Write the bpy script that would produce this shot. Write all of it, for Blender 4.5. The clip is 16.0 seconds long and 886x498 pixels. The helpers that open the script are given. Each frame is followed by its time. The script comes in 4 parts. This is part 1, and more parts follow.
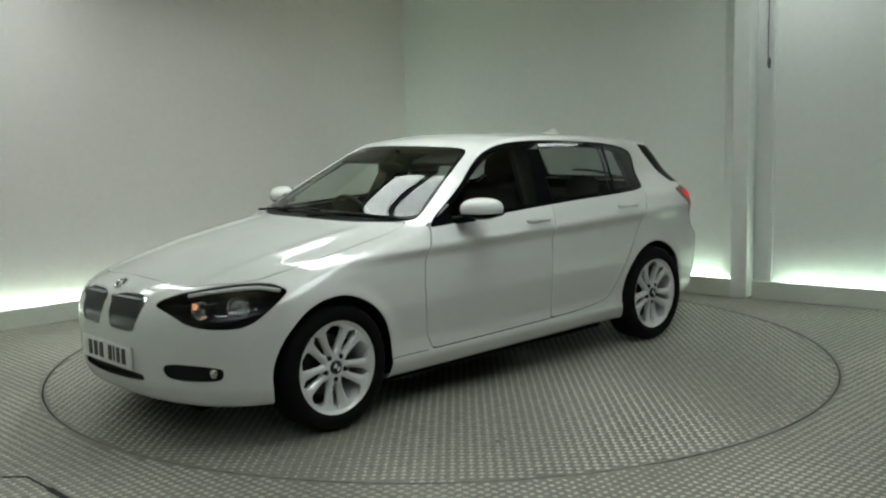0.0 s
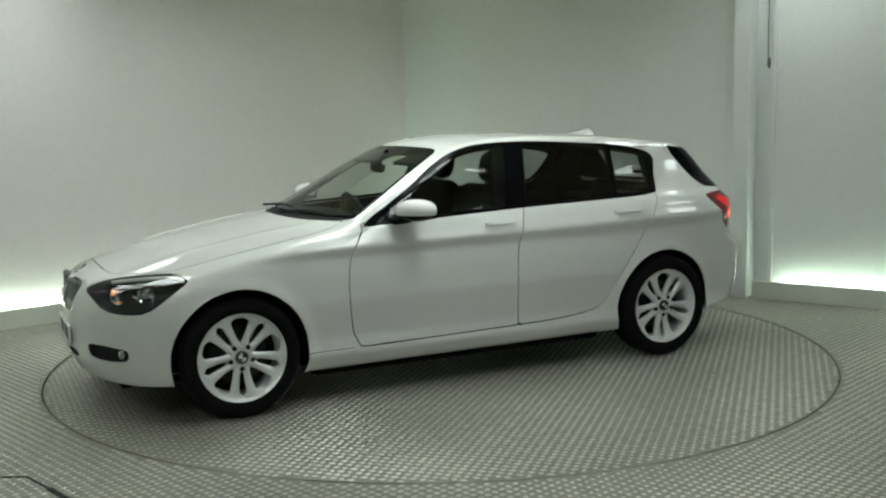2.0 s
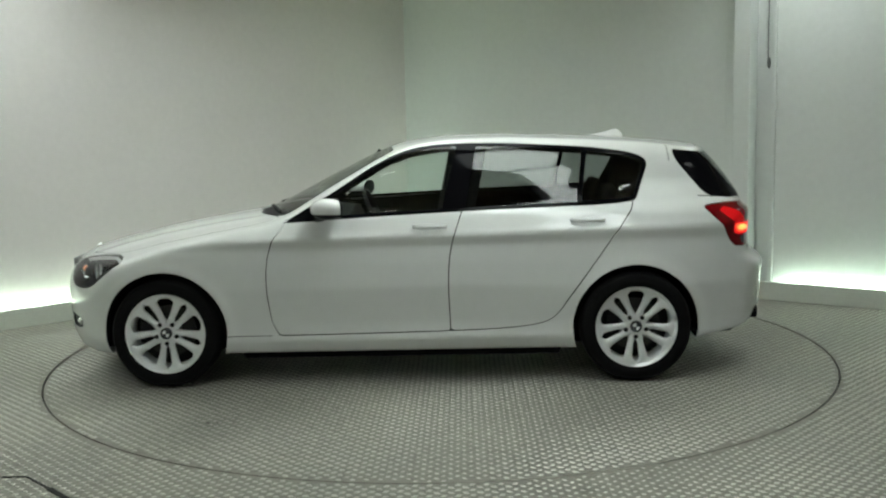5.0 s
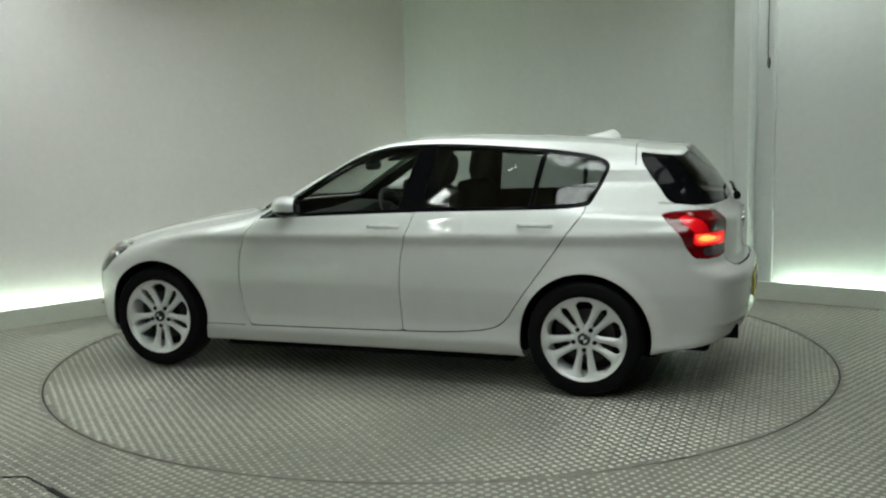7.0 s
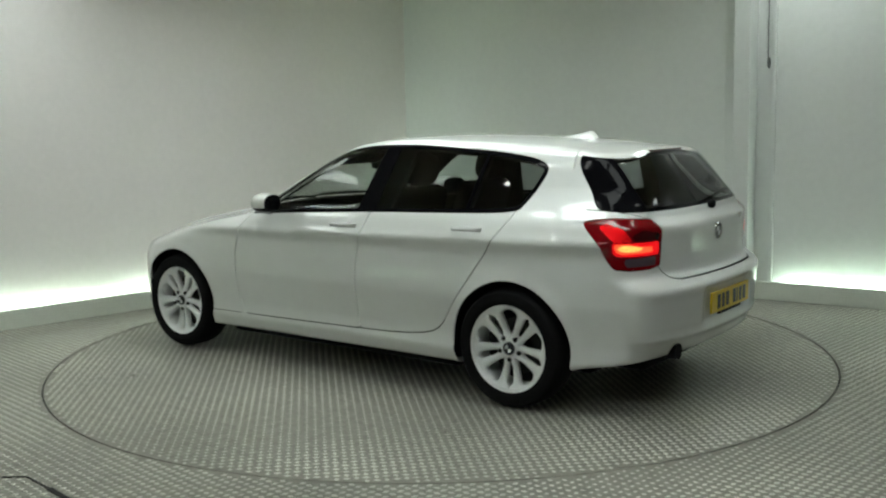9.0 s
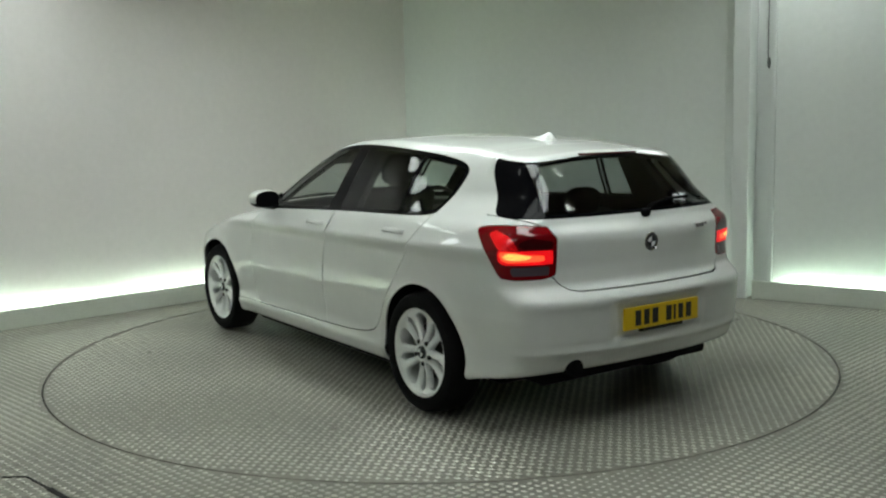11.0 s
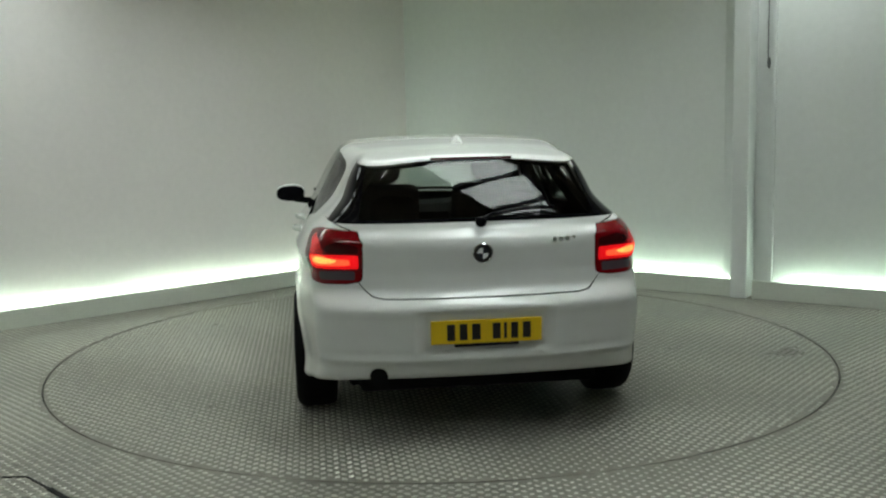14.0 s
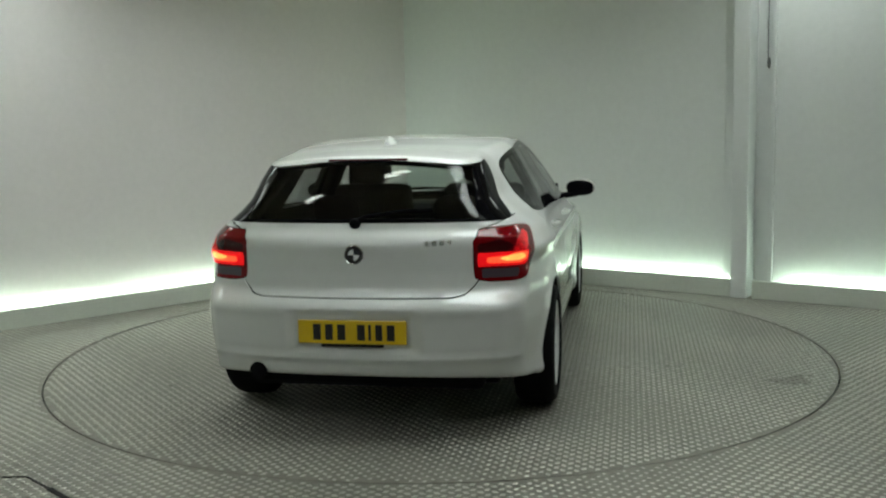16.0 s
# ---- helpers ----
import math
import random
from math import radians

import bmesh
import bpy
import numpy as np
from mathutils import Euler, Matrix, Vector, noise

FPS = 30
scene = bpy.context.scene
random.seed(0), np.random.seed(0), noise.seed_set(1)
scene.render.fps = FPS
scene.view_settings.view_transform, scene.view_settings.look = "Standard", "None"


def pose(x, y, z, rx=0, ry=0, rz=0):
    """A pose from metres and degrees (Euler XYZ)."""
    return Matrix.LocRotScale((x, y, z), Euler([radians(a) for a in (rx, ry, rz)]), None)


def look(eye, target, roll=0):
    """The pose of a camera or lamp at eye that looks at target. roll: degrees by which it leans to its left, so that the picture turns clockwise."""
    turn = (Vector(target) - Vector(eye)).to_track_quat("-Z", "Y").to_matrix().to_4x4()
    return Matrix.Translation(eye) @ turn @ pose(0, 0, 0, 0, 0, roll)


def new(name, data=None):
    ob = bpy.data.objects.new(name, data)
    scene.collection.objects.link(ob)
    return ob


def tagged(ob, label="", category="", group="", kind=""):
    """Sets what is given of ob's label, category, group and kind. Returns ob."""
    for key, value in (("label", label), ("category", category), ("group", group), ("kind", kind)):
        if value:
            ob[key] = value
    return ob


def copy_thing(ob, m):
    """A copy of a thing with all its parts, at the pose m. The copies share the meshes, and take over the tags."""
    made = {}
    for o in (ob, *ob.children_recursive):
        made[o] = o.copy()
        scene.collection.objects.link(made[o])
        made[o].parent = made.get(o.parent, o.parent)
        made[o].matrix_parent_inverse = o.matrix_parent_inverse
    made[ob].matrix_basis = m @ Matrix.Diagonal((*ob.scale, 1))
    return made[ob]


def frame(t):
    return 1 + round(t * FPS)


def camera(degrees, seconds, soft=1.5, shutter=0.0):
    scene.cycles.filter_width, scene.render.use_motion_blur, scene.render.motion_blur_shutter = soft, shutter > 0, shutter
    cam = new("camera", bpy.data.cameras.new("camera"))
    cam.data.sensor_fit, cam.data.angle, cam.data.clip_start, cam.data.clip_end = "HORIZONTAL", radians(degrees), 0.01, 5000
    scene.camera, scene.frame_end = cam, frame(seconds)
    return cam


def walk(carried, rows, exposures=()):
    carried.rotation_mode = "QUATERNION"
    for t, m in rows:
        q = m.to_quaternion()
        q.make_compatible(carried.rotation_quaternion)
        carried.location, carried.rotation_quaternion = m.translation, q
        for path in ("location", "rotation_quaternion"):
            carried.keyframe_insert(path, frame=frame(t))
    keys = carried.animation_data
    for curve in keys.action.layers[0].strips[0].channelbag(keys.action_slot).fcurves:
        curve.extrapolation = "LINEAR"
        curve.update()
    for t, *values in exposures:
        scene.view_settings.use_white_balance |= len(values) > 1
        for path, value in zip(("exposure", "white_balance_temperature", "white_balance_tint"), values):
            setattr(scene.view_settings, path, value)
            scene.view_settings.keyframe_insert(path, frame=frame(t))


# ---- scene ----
LENGTH = 16.0
cam = camera(48.196, LENGTH, soft=2.2)
EYE, PAN, TILT = Vector((0.0, -6.436, 1.507)), 0.0042, 0.1301
AIM = EYE + Vector((math.sin(PAN) * math.cos(TILT), math.cos(PAN) * math.cos(TILT), -math.sin(TILT)))
walk(cam, [(0.0, look(EYE, AIM, -1.197)), (LENGTH, look(EYE, AIM, -1.197))], [(0.0, -0.05), (1.0, 0.02), (2.0, 0.09), (3.0, 0.14), (4.0, 0.16), (7.0, 0.11), (9.0, 0.08), (12.5, 0.02), (LENGTH, -0.05)])

# ---- world: a dim closed hall, all light from its lamps ----
world = bpy.data.worlds.new("world")
scene.world = world
world.use_nodes = True
world.node_tree.nodes["Background"].inputs[0].default_value = (0.55, 0.60, 0.57, 1)
world.node_tree.nodes["Background"].inputs[1].default_value = 0.005
PANEL_GLOW, STRIP_GLOW = 8.8, 31.0


# ---- materials ----
def material(name, colour, rough=0.5, metal=0.0, spec=0.5, vary=0.0, scale=8.0, bump=0.0, bump_scale=60.0, coat=0.0, glow=0.0, glow_colour=None, per_piece=0.0):
    m = bpy.data.materials.new(name)
    m.use_nodes = True
    nt = m.node_tree
    b = nt.nodes["Principled BSDF"]
    b.inputs["Base Color"].default_value = (*colour, 1)
    b.inputs["Roughness"].default_value = rough
    b.inputs["Metallic"].default_value = metal
    b.inputs["Specular IOR Level"].default_value = spec
    b.inputs["Coat Weight"].default_value = coat
    b.inputs["Coat Roughness"].default_value = 0.03
    tc = nt.nodes.new("ShaderNodeTexCoord")
    if vary:
        big, fine, mix = nt.nodes.new("ShaderNodeTexNoise"), nt.nodes.new("ShaderNodeTexNoise"), nt.nodes.new("ShaderNodeMath")
        big.inputs["Scale"].default_value, fine.inputs["Scale"].default_value = scale * 0.2, scale * 4
        big.inputs["Detail"].default_value = fine.inputs["Detail"].default_value = 5
        mix.operation = "ADD"
        ramp = nt.nodes.new("ShaderNodeMapRange")
        ramp.inputs["From Min"].default_value, ramp.inputs["From Max"].default_value = 0.7, 1.3
        ramp.inputs["To Min"].default_value, ramp.inputs["To Max"].default_value = 1 - vary, 1 + vary
        mul = nt.nodes.new("ShaderNodeVectorMath")
        mul.operation = "SCALE"
        mul.inputs[0].default_value = colour
        for n in (big, fine):
            nt.links.new(tc.outputs["Object"], n.inputs["Vector"])
        nt.links.new(big.outputs["Fac"], mix.inputs[0])
        nt.links.new(fine.outputs["Fac"], mix.inputs[1])
        nt.links.new(mix.outputs[0], ramp.inputs["Value"])
        nt.links.new(ramp.outputs[0], mul.inputs["Scale"])
        nt.links.new(mul.outputs[0], b.inputs["Base Color"])
        rr = nt.nodes.new("ShaderNodeMapRange")
        rr.inputs["From Min"].default_value, rr.inputs["From Max"].default_value = 0.3, 0.7
        rr.inputs["To Min"].default_value, rr.inputs["To Max"].default_value = max(0.02, rough * (1 - vary)), min(1, rough * (1 + vary))
        nt.links.new(big.outputs["Fac"], rr.inputs["Value"])
        nt.links.new(rr.outputs[0], b.inputs["Roughness"])
    if bump:
        n, bp = nt.nodes.new("ShaderNodeTexNoise"), nt.nodes.new("ShaderNodeBump")
        n.inputs["Scale"].default_value, n.inputs["Detail"].default_value = bump_scale, 4
        bp.inputs["Strength"].default_value, bp.inputs["Distance"].default_value = bump, 0.004
        nt.links.new(tc.outputs["Object"], n.inputs["Vector"])
        nt.links.new(n.outputs["Fac"], bp.inputs["Height"])
        nt.links.new(bp.outputs[0], b.inputs["Normal"])
    if glow and vary:
        nt.links.new(mul.outputs[0], b.inputs["Emission Color"])
        mul.inputs[0].default_value = glow_colour or colour
        b.inputs["Emission Strength"].default_value = glow
    elif glow:
        b.inputs["Emission Color"].default_value = (*(glow_colour or colour), 1)
        b.inputs["Emission Strength"].default_value = glow
    return m


def pane(name, tint, rough=0.0):
    """A thin sheet of glass: clear or tinted, with gloss that grows towards its edge."""
    m = bpy.data.materials.new(name)
    m.use_nodes = True
    nt = m.node_tree
    nt.nodes.remove(nt.nodes["Principled BSDF"])
    fr, tr, gl, mx = (nt.nodes.new("ShaderNode" + k) for k in ("LayerWeight", "BsdfTransparent", "BsdfGlossy", "MixShader"))
    pw, mr = nt.nodes.new("ShaderNodeMath"), nt.nodes.new("ShaderNodeMapRange")
    pw.operation = "POWER"
    pw.inputs[1].default_value = 5.0
    mr.inputs["To Min"].default_value = 0.038
    nt.links.new(fr.outputs["Facing"], pw.inputs[0])
    nt.links.new(pw.outputs[0], mr.inputs["Value"])
    fr.inputs["Blend"].default_value = 0.5
    tr.inputs["Color"].default_value = (*tint, 1)
    gl.inputs["Roughness"].default_value = rough
    nt.links.new(mr.outputs[0], mx.inputs[0])
    nt.links.new(tr.outputs[0], mx.inputs[1])
    nt.links.new(gl.outputs[0], mx.inputs[2])
    nt.links.new(mx.outputs[0], nt.nodes["Material Output"].inputs[0])
    return m


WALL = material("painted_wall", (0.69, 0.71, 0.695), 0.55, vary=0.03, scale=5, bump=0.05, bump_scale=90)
# the left wall's base colour is a little warmer than the right's
LEFT_WALL = material("warm_grey_wall", (0.735, 0.695, 0.69), 0.55, vary=0.03, scale=5, bump=0.05, bump_scale=90)
# for closing walls out of view, dark so that they return little light
DARK_WALL = material("dark_unseen_wall", (0.20, 0.20, 0.19), 0.6, vary=0.05, scale=5, bump=0.05, bump_scale=90)
SKIRT = material("skirting_paint", (0.62, 0.65, 0.58), 0.4, vary=0.05, scale=12)
# ceiling out of view, tinted so its bounce warms the car's upward faces
CEIL = material("ceiling_paint", (0.52, 0.49, 0.36), 0.8, vary=0.05)
STEEL = material("chequer_steel", (0.215, 0.208, 0.178), 0.50, metal=0.20, spec=0.4, vary=0.28, scale=5, bump=0.08, bump_scale=45)
TREAD = material("worn_tread", (0.50, 0.49, 0.435), 0.36, metal=0.5, vary=0.28, scale=5)
GAP = material("dark_gap", (0.012, 0.012, 0.012), 0.9)
PAINT = material("white_car_paint", (0.715, 0.725, 0.715), 0.45, spec=0.12, vary=0.02, scale=3, coat=1.0)
BLACK = material("gloss_black_trim", (0.004, 0.004, 0.005), 0.07, spec=0.05)
MATT = material("black_plastic", (0.014, 0.014, 0.015), 0.6, spec=0.2, bump=0.1, bump_scale=400)
LINER = material("dark_lining", (0.008, 0.008, 0.009), 0.9, spec=0.05, vary=0.1)
CLOTH = material("black_seat_cloth", (0.014, 0.014, 0.016), 0.9, spec=0.1, vary=0.15, scale=40, bump=0.3, bump_scale=500)
RUBBER = material("tyre_rubber", (0.006, 0.006, 0.0065), 0.85, spec=0.12, vary=0.15, scale=20, bump=0.15, bump_scale=200)
ALLOY = material("silver_alloy", (0.80, 0.81, 0.82), 0.32, metal=0.25, vary=0.05, scale=20)
CHROME = material("chrome", (0.85, 0.86, 0.87), 0.08, metal=1.0)
HOUSING = material("dark_chrome", (0.022, 0.021, 0.026), 0.22, metal=0.7)
GREY = material("grey_grille", (0.17, 0.175, 0.175), 0.42, metal=0.7)
DISC = material("brake_steel", (0.07, 0.068, 0.065), 0.5, metal=0.9)
SIDE_GLASS = pane("side_glass", (0.82, 0.86, 0.84))
REAR_GLASS = pane("tinted_rear_glass", (0.55, 0.58, 0.57))
SCREEN_GLASS = pane("windscreen_glass", (0.70, 0.75, 0.72))
LENS = pane("lamp_lens", (0.92, 0.93, 0.94))
RED = material("red_lamp_plastic", (0.17, 0.001, 0.004), 0.12, spec=0.3, coat=0.3)
DARK_RED = material("dark_red_lamp", (0.05, 0.001, 0.003), 0.12, spec=0.3, coat=0.3)
RED_GLOW = material("lit_tail_bar", (0.22, 0.003, 0.006), 0.2, spec=0.2, vary=0.6, scale=26, glow=0.50, glow_colour=(1.0, 0.008, 0.012))
HOOK_GLOW = material("faintly_lit_hook", (0.20, 0.002, 0.006), 0.15, spec=0.3, vary=0.6, scale=34, coat=0.4, glow=0.08, glow_colour=(1.0, 0.006, 0.012))
HOT_GLOW = material("lit_tail_hook", (0.30, 0.03, 0.01), 0.2, spec=0.2, vary=0.4, scale=26, glow=1.4, glow_colour=(1.0, 0.075, 0.025))
BULB_GLOW = material("lit_tail_bulb", (0.30, 0.06, 0.01), 0.2, spec=0.2, vary=0.45, scale=30, glow=1.9, glow_colour=(1.0, 0.27, 0.06))
CLEAR = material("clear_lamp_plastic", (0.11, 0.08, 0.10), 0.12, metal=0.3)
AMBER = material("amber_bulb", (0.8, 0.25, 0.08), 0.2, glow=0.7, glow_colour=(1.0, 0.40, 0.18))
YELLOW = material("yellow_plate", (0.75, 0.50, 0.012), 0.35, vary=0.03)
WHITE = material("white_plate", (0.78, 0.79, 0.80), 0.35, vary=0.03)
INK = material("black_lettering", (0.015, 0.012, 0.012), 0.4)
BLUE = material("badge_blue", (0.012, 0.018, 0.035), 0.2, coat=1.0)
PANEL = material("lit_diffuser", (0.9, 0.9, 0.9), 0.6, glow=PANEL_GLOW, glow_colour=(0.908, 1.0, 0.962))
SPOT = material("lit_bulb_cover", (0.9, 0.9, 0.9), 0.6, glow=22.0, glow_colour=(0.95, 1.0, 0.96))
STRIP = material("lit_tube", (0.9, 0.9, 0.9), 0.6, glow=STRIP_GLOW, glow_colour=(0.77, 1.0, 0.82))


# ---- helpers ----
def part(name, bm, mat, parent=None, label="", smooth=False):
    """Links a bmesh as one mesh object, under a thing or a part."""
    me = bpy.data.meshes.new(name)
    bm.to_mesh(me)
    bm.free()
    me.materials.append(mat)
    if smooth:
        me.polygons.foreach_set("use_smooth", [True] * len(me.polygons))
        me.set_sharp_from_angle(angle=radians(38))
    ob = new(name, me)
    if parent:
        ob.parent = parent
    if label:
        tagged(ob, label)
    return ob


def box(lo, hi, bevel=0.0, seg=2, bm=None):
    bm2 = bmesh.new()
    bmesh.ops.create_cube(bm2, size=1)
    lo, hi = Vector(lo), Vector(hi)
    for v in bm2.verts:
        v.co = Vector(((lo[i] + hi[i]) / 2 + v.co[i] * (hi[i] - lo[i]) for i in range(3)))
    if bevel:
        bmesh.ops.bevel(bm2, geom=bm2.edges[:], offset=bevel, segments=seg, affect="EDGES", profile=0.5)
    return join(bm, bm2)


def join(bm, other):
    if bm is None:
        return other
    me = bpy.data.meshes.new("tmp")
    other.to_mesh(me)
    other.free()
    bm.from_mesh(me)
    bpy.data.meshes.remove(me)
    return bm


def lathe(profile, n=48, bm=None):
    """A profile of (radius, height along y) turned about the y axis."""
    bm = bm or bmesh.new()
    rings = []
    for r, h in profile:
        rings.append([bm.verts.new((r * math.cos(2 * math.pi * i / n), h, r * math.sin(2 * math.pi * i / n))) for i in range(n)])
    for a, b in zip(rings, rings[1:]):
        for i in range(n):
            bm.faces.new((a[i], a[(i + 1) % n], b[(i + 1) % n], b[i]))
    return bm


def cap(bm, r, h, n=48):
    bm.faces.new([bm.verts.new((r * math.cos(2 * math.pi * i / n), h, r * math.sin(2 * math.pi * i / n))) for i in range(n)])
    return bm


def moved(bm, m):
    bmesh.ops.transform(bm, matrix=m, verts=bm.verts)
    return bm


def tube(points, r, n=8, bm=None):
    bm = bm or bmesh.new()
    rings = []
    pts = [Vector(p) for p in points]
    for i, p in enumerate(pts):
        d = (pts[min(i + 1, len(pts) - 1)] - pts[max(i - 1, 0)]).normalized()
        a = d.cross(Vector((0.31, 0.17, 0.93))).normalized()
        b = d.cross(a)
        rings.append([bm.verts.new(p + r * (math.cos(2 * math.pi * k / n) * a + math.sin(2 * math.pi * k / n) * b)) for k in range(n)])
    for a, b in zip(rings, rings[1:]):
        for k in range(n):
            bm.faces.new((a[k], a[(k + 1) % n], b[(k + 1) % n], b[k]))
    bm.faces.new(rings[0][::-1])
    bm.faces.new(rings[-1])
    return bm


def extruded(outline, depth, bevel=0.0):
    """A flat outline in x and z, given depth along y from 0 to -depth."""
    bm = bmesh.new()
    f = bm.faces.new([bm.verts.new((x, 0, z)) for x, z in outline])
    r = bmesh.ops.extrude_face_region(bm, geom=[f])
    bmesh.ops.translate(bm, vec=(0, -depth, 0), verts=[v for v in r["geom"] if isinstance(v, bmesh.types.BMVert)])
    bmesh.ops.recalc_face_normals(bm, faces=bm.faces)
    if bevel:
        bmesh.ops.bevel(bm, geom=bm.edges[:], offset=bevel, segments=2, affect="EDGES", profile=0.5)
    return bm


# ---- the hall: two walls that meet behind the turntable, ceiling, floor ----
CORNER = Vector((-0.30, 3.56, 0))
LEFT_FOOT = Vector((-3.305, 0.874, 0))
RIGHT_FOOT = Vector((2.411, 1.640, 0))
LEFT_WAY = (LEFT_FOOT - CORNER).normalized()
RIGHT_WAY = (RIGHT_FOOT - CORNER).normalized()
HEIGHT = 3.05
SKIRT_OUT = 0.10       # the skirting stands before the wall, with a lit trough behind it
SKIRT_TOP = 0.148


def along(way, a0, a1, d0, d1, z0, z1, bevel=0.0):
    """A slab beside a wall: from a0 to a1 along it, d0 to d1 out from the skirting's foot line (positive into the hall)."""
    n = Vector((-way.y, way.x, 0))
    if n.dot(Vector((0, -6, 0)) - CORNER) < 0:
        n = -n
    bm = box((a0, d0, z0), (a1, d1, z1), bevel)
    m = Matrix((( way.x, n.x, 0, CORNER.x), (way.y, n.y, 0, CORNER.y), (0, 0, 1, 0), (0, 0, 0, 1)))
    moved(bm, m)
    bmesh.ops.recalc_face_normals(bm, faces=bm.faces)
    return bm


def setting(name, bm, mat, label, category):
    return tagged(part(name, bm, mat), label, category, kind="structure")


POST = (RIGHT_FOOT - CORNER).length
setting("wall_left", along(LEFT_WAY, -0.4, 7.4, -SKIRT_OUT - 0.15, -SKIRT_OUT, 0, HEIGHT), LEFT_WALL, "pale warm grey smooth wall lit from a trough at its foot", "wall")
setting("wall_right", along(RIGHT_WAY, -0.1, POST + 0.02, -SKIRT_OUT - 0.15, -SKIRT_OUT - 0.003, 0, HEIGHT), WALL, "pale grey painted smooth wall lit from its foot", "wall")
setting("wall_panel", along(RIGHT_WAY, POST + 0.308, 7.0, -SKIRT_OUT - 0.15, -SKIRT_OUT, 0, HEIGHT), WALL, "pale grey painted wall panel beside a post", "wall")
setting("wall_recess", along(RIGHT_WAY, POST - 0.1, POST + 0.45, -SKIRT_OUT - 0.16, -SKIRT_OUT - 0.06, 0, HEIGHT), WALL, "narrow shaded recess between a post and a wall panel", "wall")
post = setting("post", along(RIGHT_WAY, POST + 0.0, POST + 0.135, -SKIRT_OUT - 0.10, 0.03, 0, HEIGHT, 0.008), WALL, "square white painted steel post in the wall", "post")
jamb = setting("post_trim", along(RIGHT_WAY, POST - 0.10, POST - 0.004, -SKIRT_OUT - 0.06, -SKIRT_OUT + 0.02, SKIRT_TOP, HEIGHT, 0.005), WALL, "flat white trim board beside the post", "trim")
setting("jamb", along(RIGHT_WAY, POST + 0.275, POST + 0.305, -SKIRT_OUT - 0.15, -SKIRT_OUT + 0.012, 0, HEIGHT, 0.004), WALL, "white painted jamb of the wall panel", "trim")
setting("baseboard_left", along(LEFT_WAY, 0.02, 7.2, -0.02, 0, 0, SKIRT_TOP, 0.004), SKIRT, "pale green-white skirting board that hides a light trough", "baseboard")
setting("baseboard_right", along(RIGHT_WAY, 0.02, POST - 0.004, -0.02, 0, 0, SKIRT_TOP, 0.004), SKIRT, "pale green-white skirting board beside the post", "baseboard")
setting("baseboard_panel", along(RIGHT_WAY, POST + 0.17, 6.8, -0.02, 0, 0, SKIRT_TOP, 0.004), SKIRT, "pale green-white skirting board along the panel", "baseboard")

# closing walls behind the camera, and the ceiling
A = CORNER + LEFT_WAY * 7.2
B = CORNER + RIGHT_WAY * 6.8
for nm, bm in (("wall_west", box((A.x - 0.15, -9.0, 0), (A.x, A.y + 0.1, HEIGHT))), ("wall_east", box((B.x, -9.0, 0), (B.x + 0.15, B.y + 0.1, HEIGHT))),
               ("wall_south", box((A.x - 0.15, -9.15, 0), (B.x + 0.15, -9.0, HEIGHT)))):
    # all unseen; south and east are darkened to cut the fill on the car
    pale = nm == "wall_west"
    setting(nm, bm, WALL if pale else DARK_WALL, "pale grey painted smooth wall lit from its foot" if pale else "unseen closing wall, made dark to cut fill light", "wall")
for nm, bm in (("baseboard_west", box((A.x + 0.08, -8.97, 0), (A.x + 0.10, A.y - 0.1, SKIRT_TOP), 0.004)), ("baseboard_east", box((B.x - 0.02, -8.98, 0), (B.x, B.y - 0.1, SKIRT_TOP), 0.004)),
               ("baseboard_south", box((A.x + 0.03, -9.0, 0), (B.x - 0.03, -8.98, SKIRT_TOP), 0.004))):
    setting(nm, bm, SKIRT, "pale green-white skirting board", "baseboard")
setting("ceiling", box((A.x - 0.2, -9.2, HEIGHT + 0.003), (B.x + 0.2, 4.2, HEIGHT + 0.15)), CEIL, "unseen ceiling, tinted yellowish to warm the light it returns", "ceiling")


# ---- tubes in the troughs, ceiling panels ----
def trough_tube(way, a0, a1):
    bm = along(way, a0, a1, -0.075, -0.045, 0.055, 0.085, 0.006)
    return tagged(part("trough_tube", bm, STRIP), "lit white tube lamp lying behind the skirting board", "lamp", "tubes along the wall foot")


for a0, a1 in ((0.05, 1.46), (1.50, 3.13), (3.22, 5.0), (5.05, 7.0)):
    trough_tube(LEFT_WAY, a0, a1)
for a0, a1 in ((0.05, 1.60), (1.64, POST - 0.06), (POST + 0.40, 5.2), (5.25, 6.7)):
    trough_tube(RIGHT_WAY, a0, a1)


LIP = 0.12             # the frames hang below the lit panels, deepened to keep light off the upper walls


for y0, y1 in ((-8.9, -7.2), (-7.1, -5.4), (-5.3, -3.6), (-3.5, -1.8)):
    tagged(part("trough_tube", box((A.x + 0.025, y0, 0.055), (A.x + 0.055, y1, 0.085), 0.006), STRIP), "lit white tube lamp lying behind the skirting board", "lamp", "tubes along the wall foot")


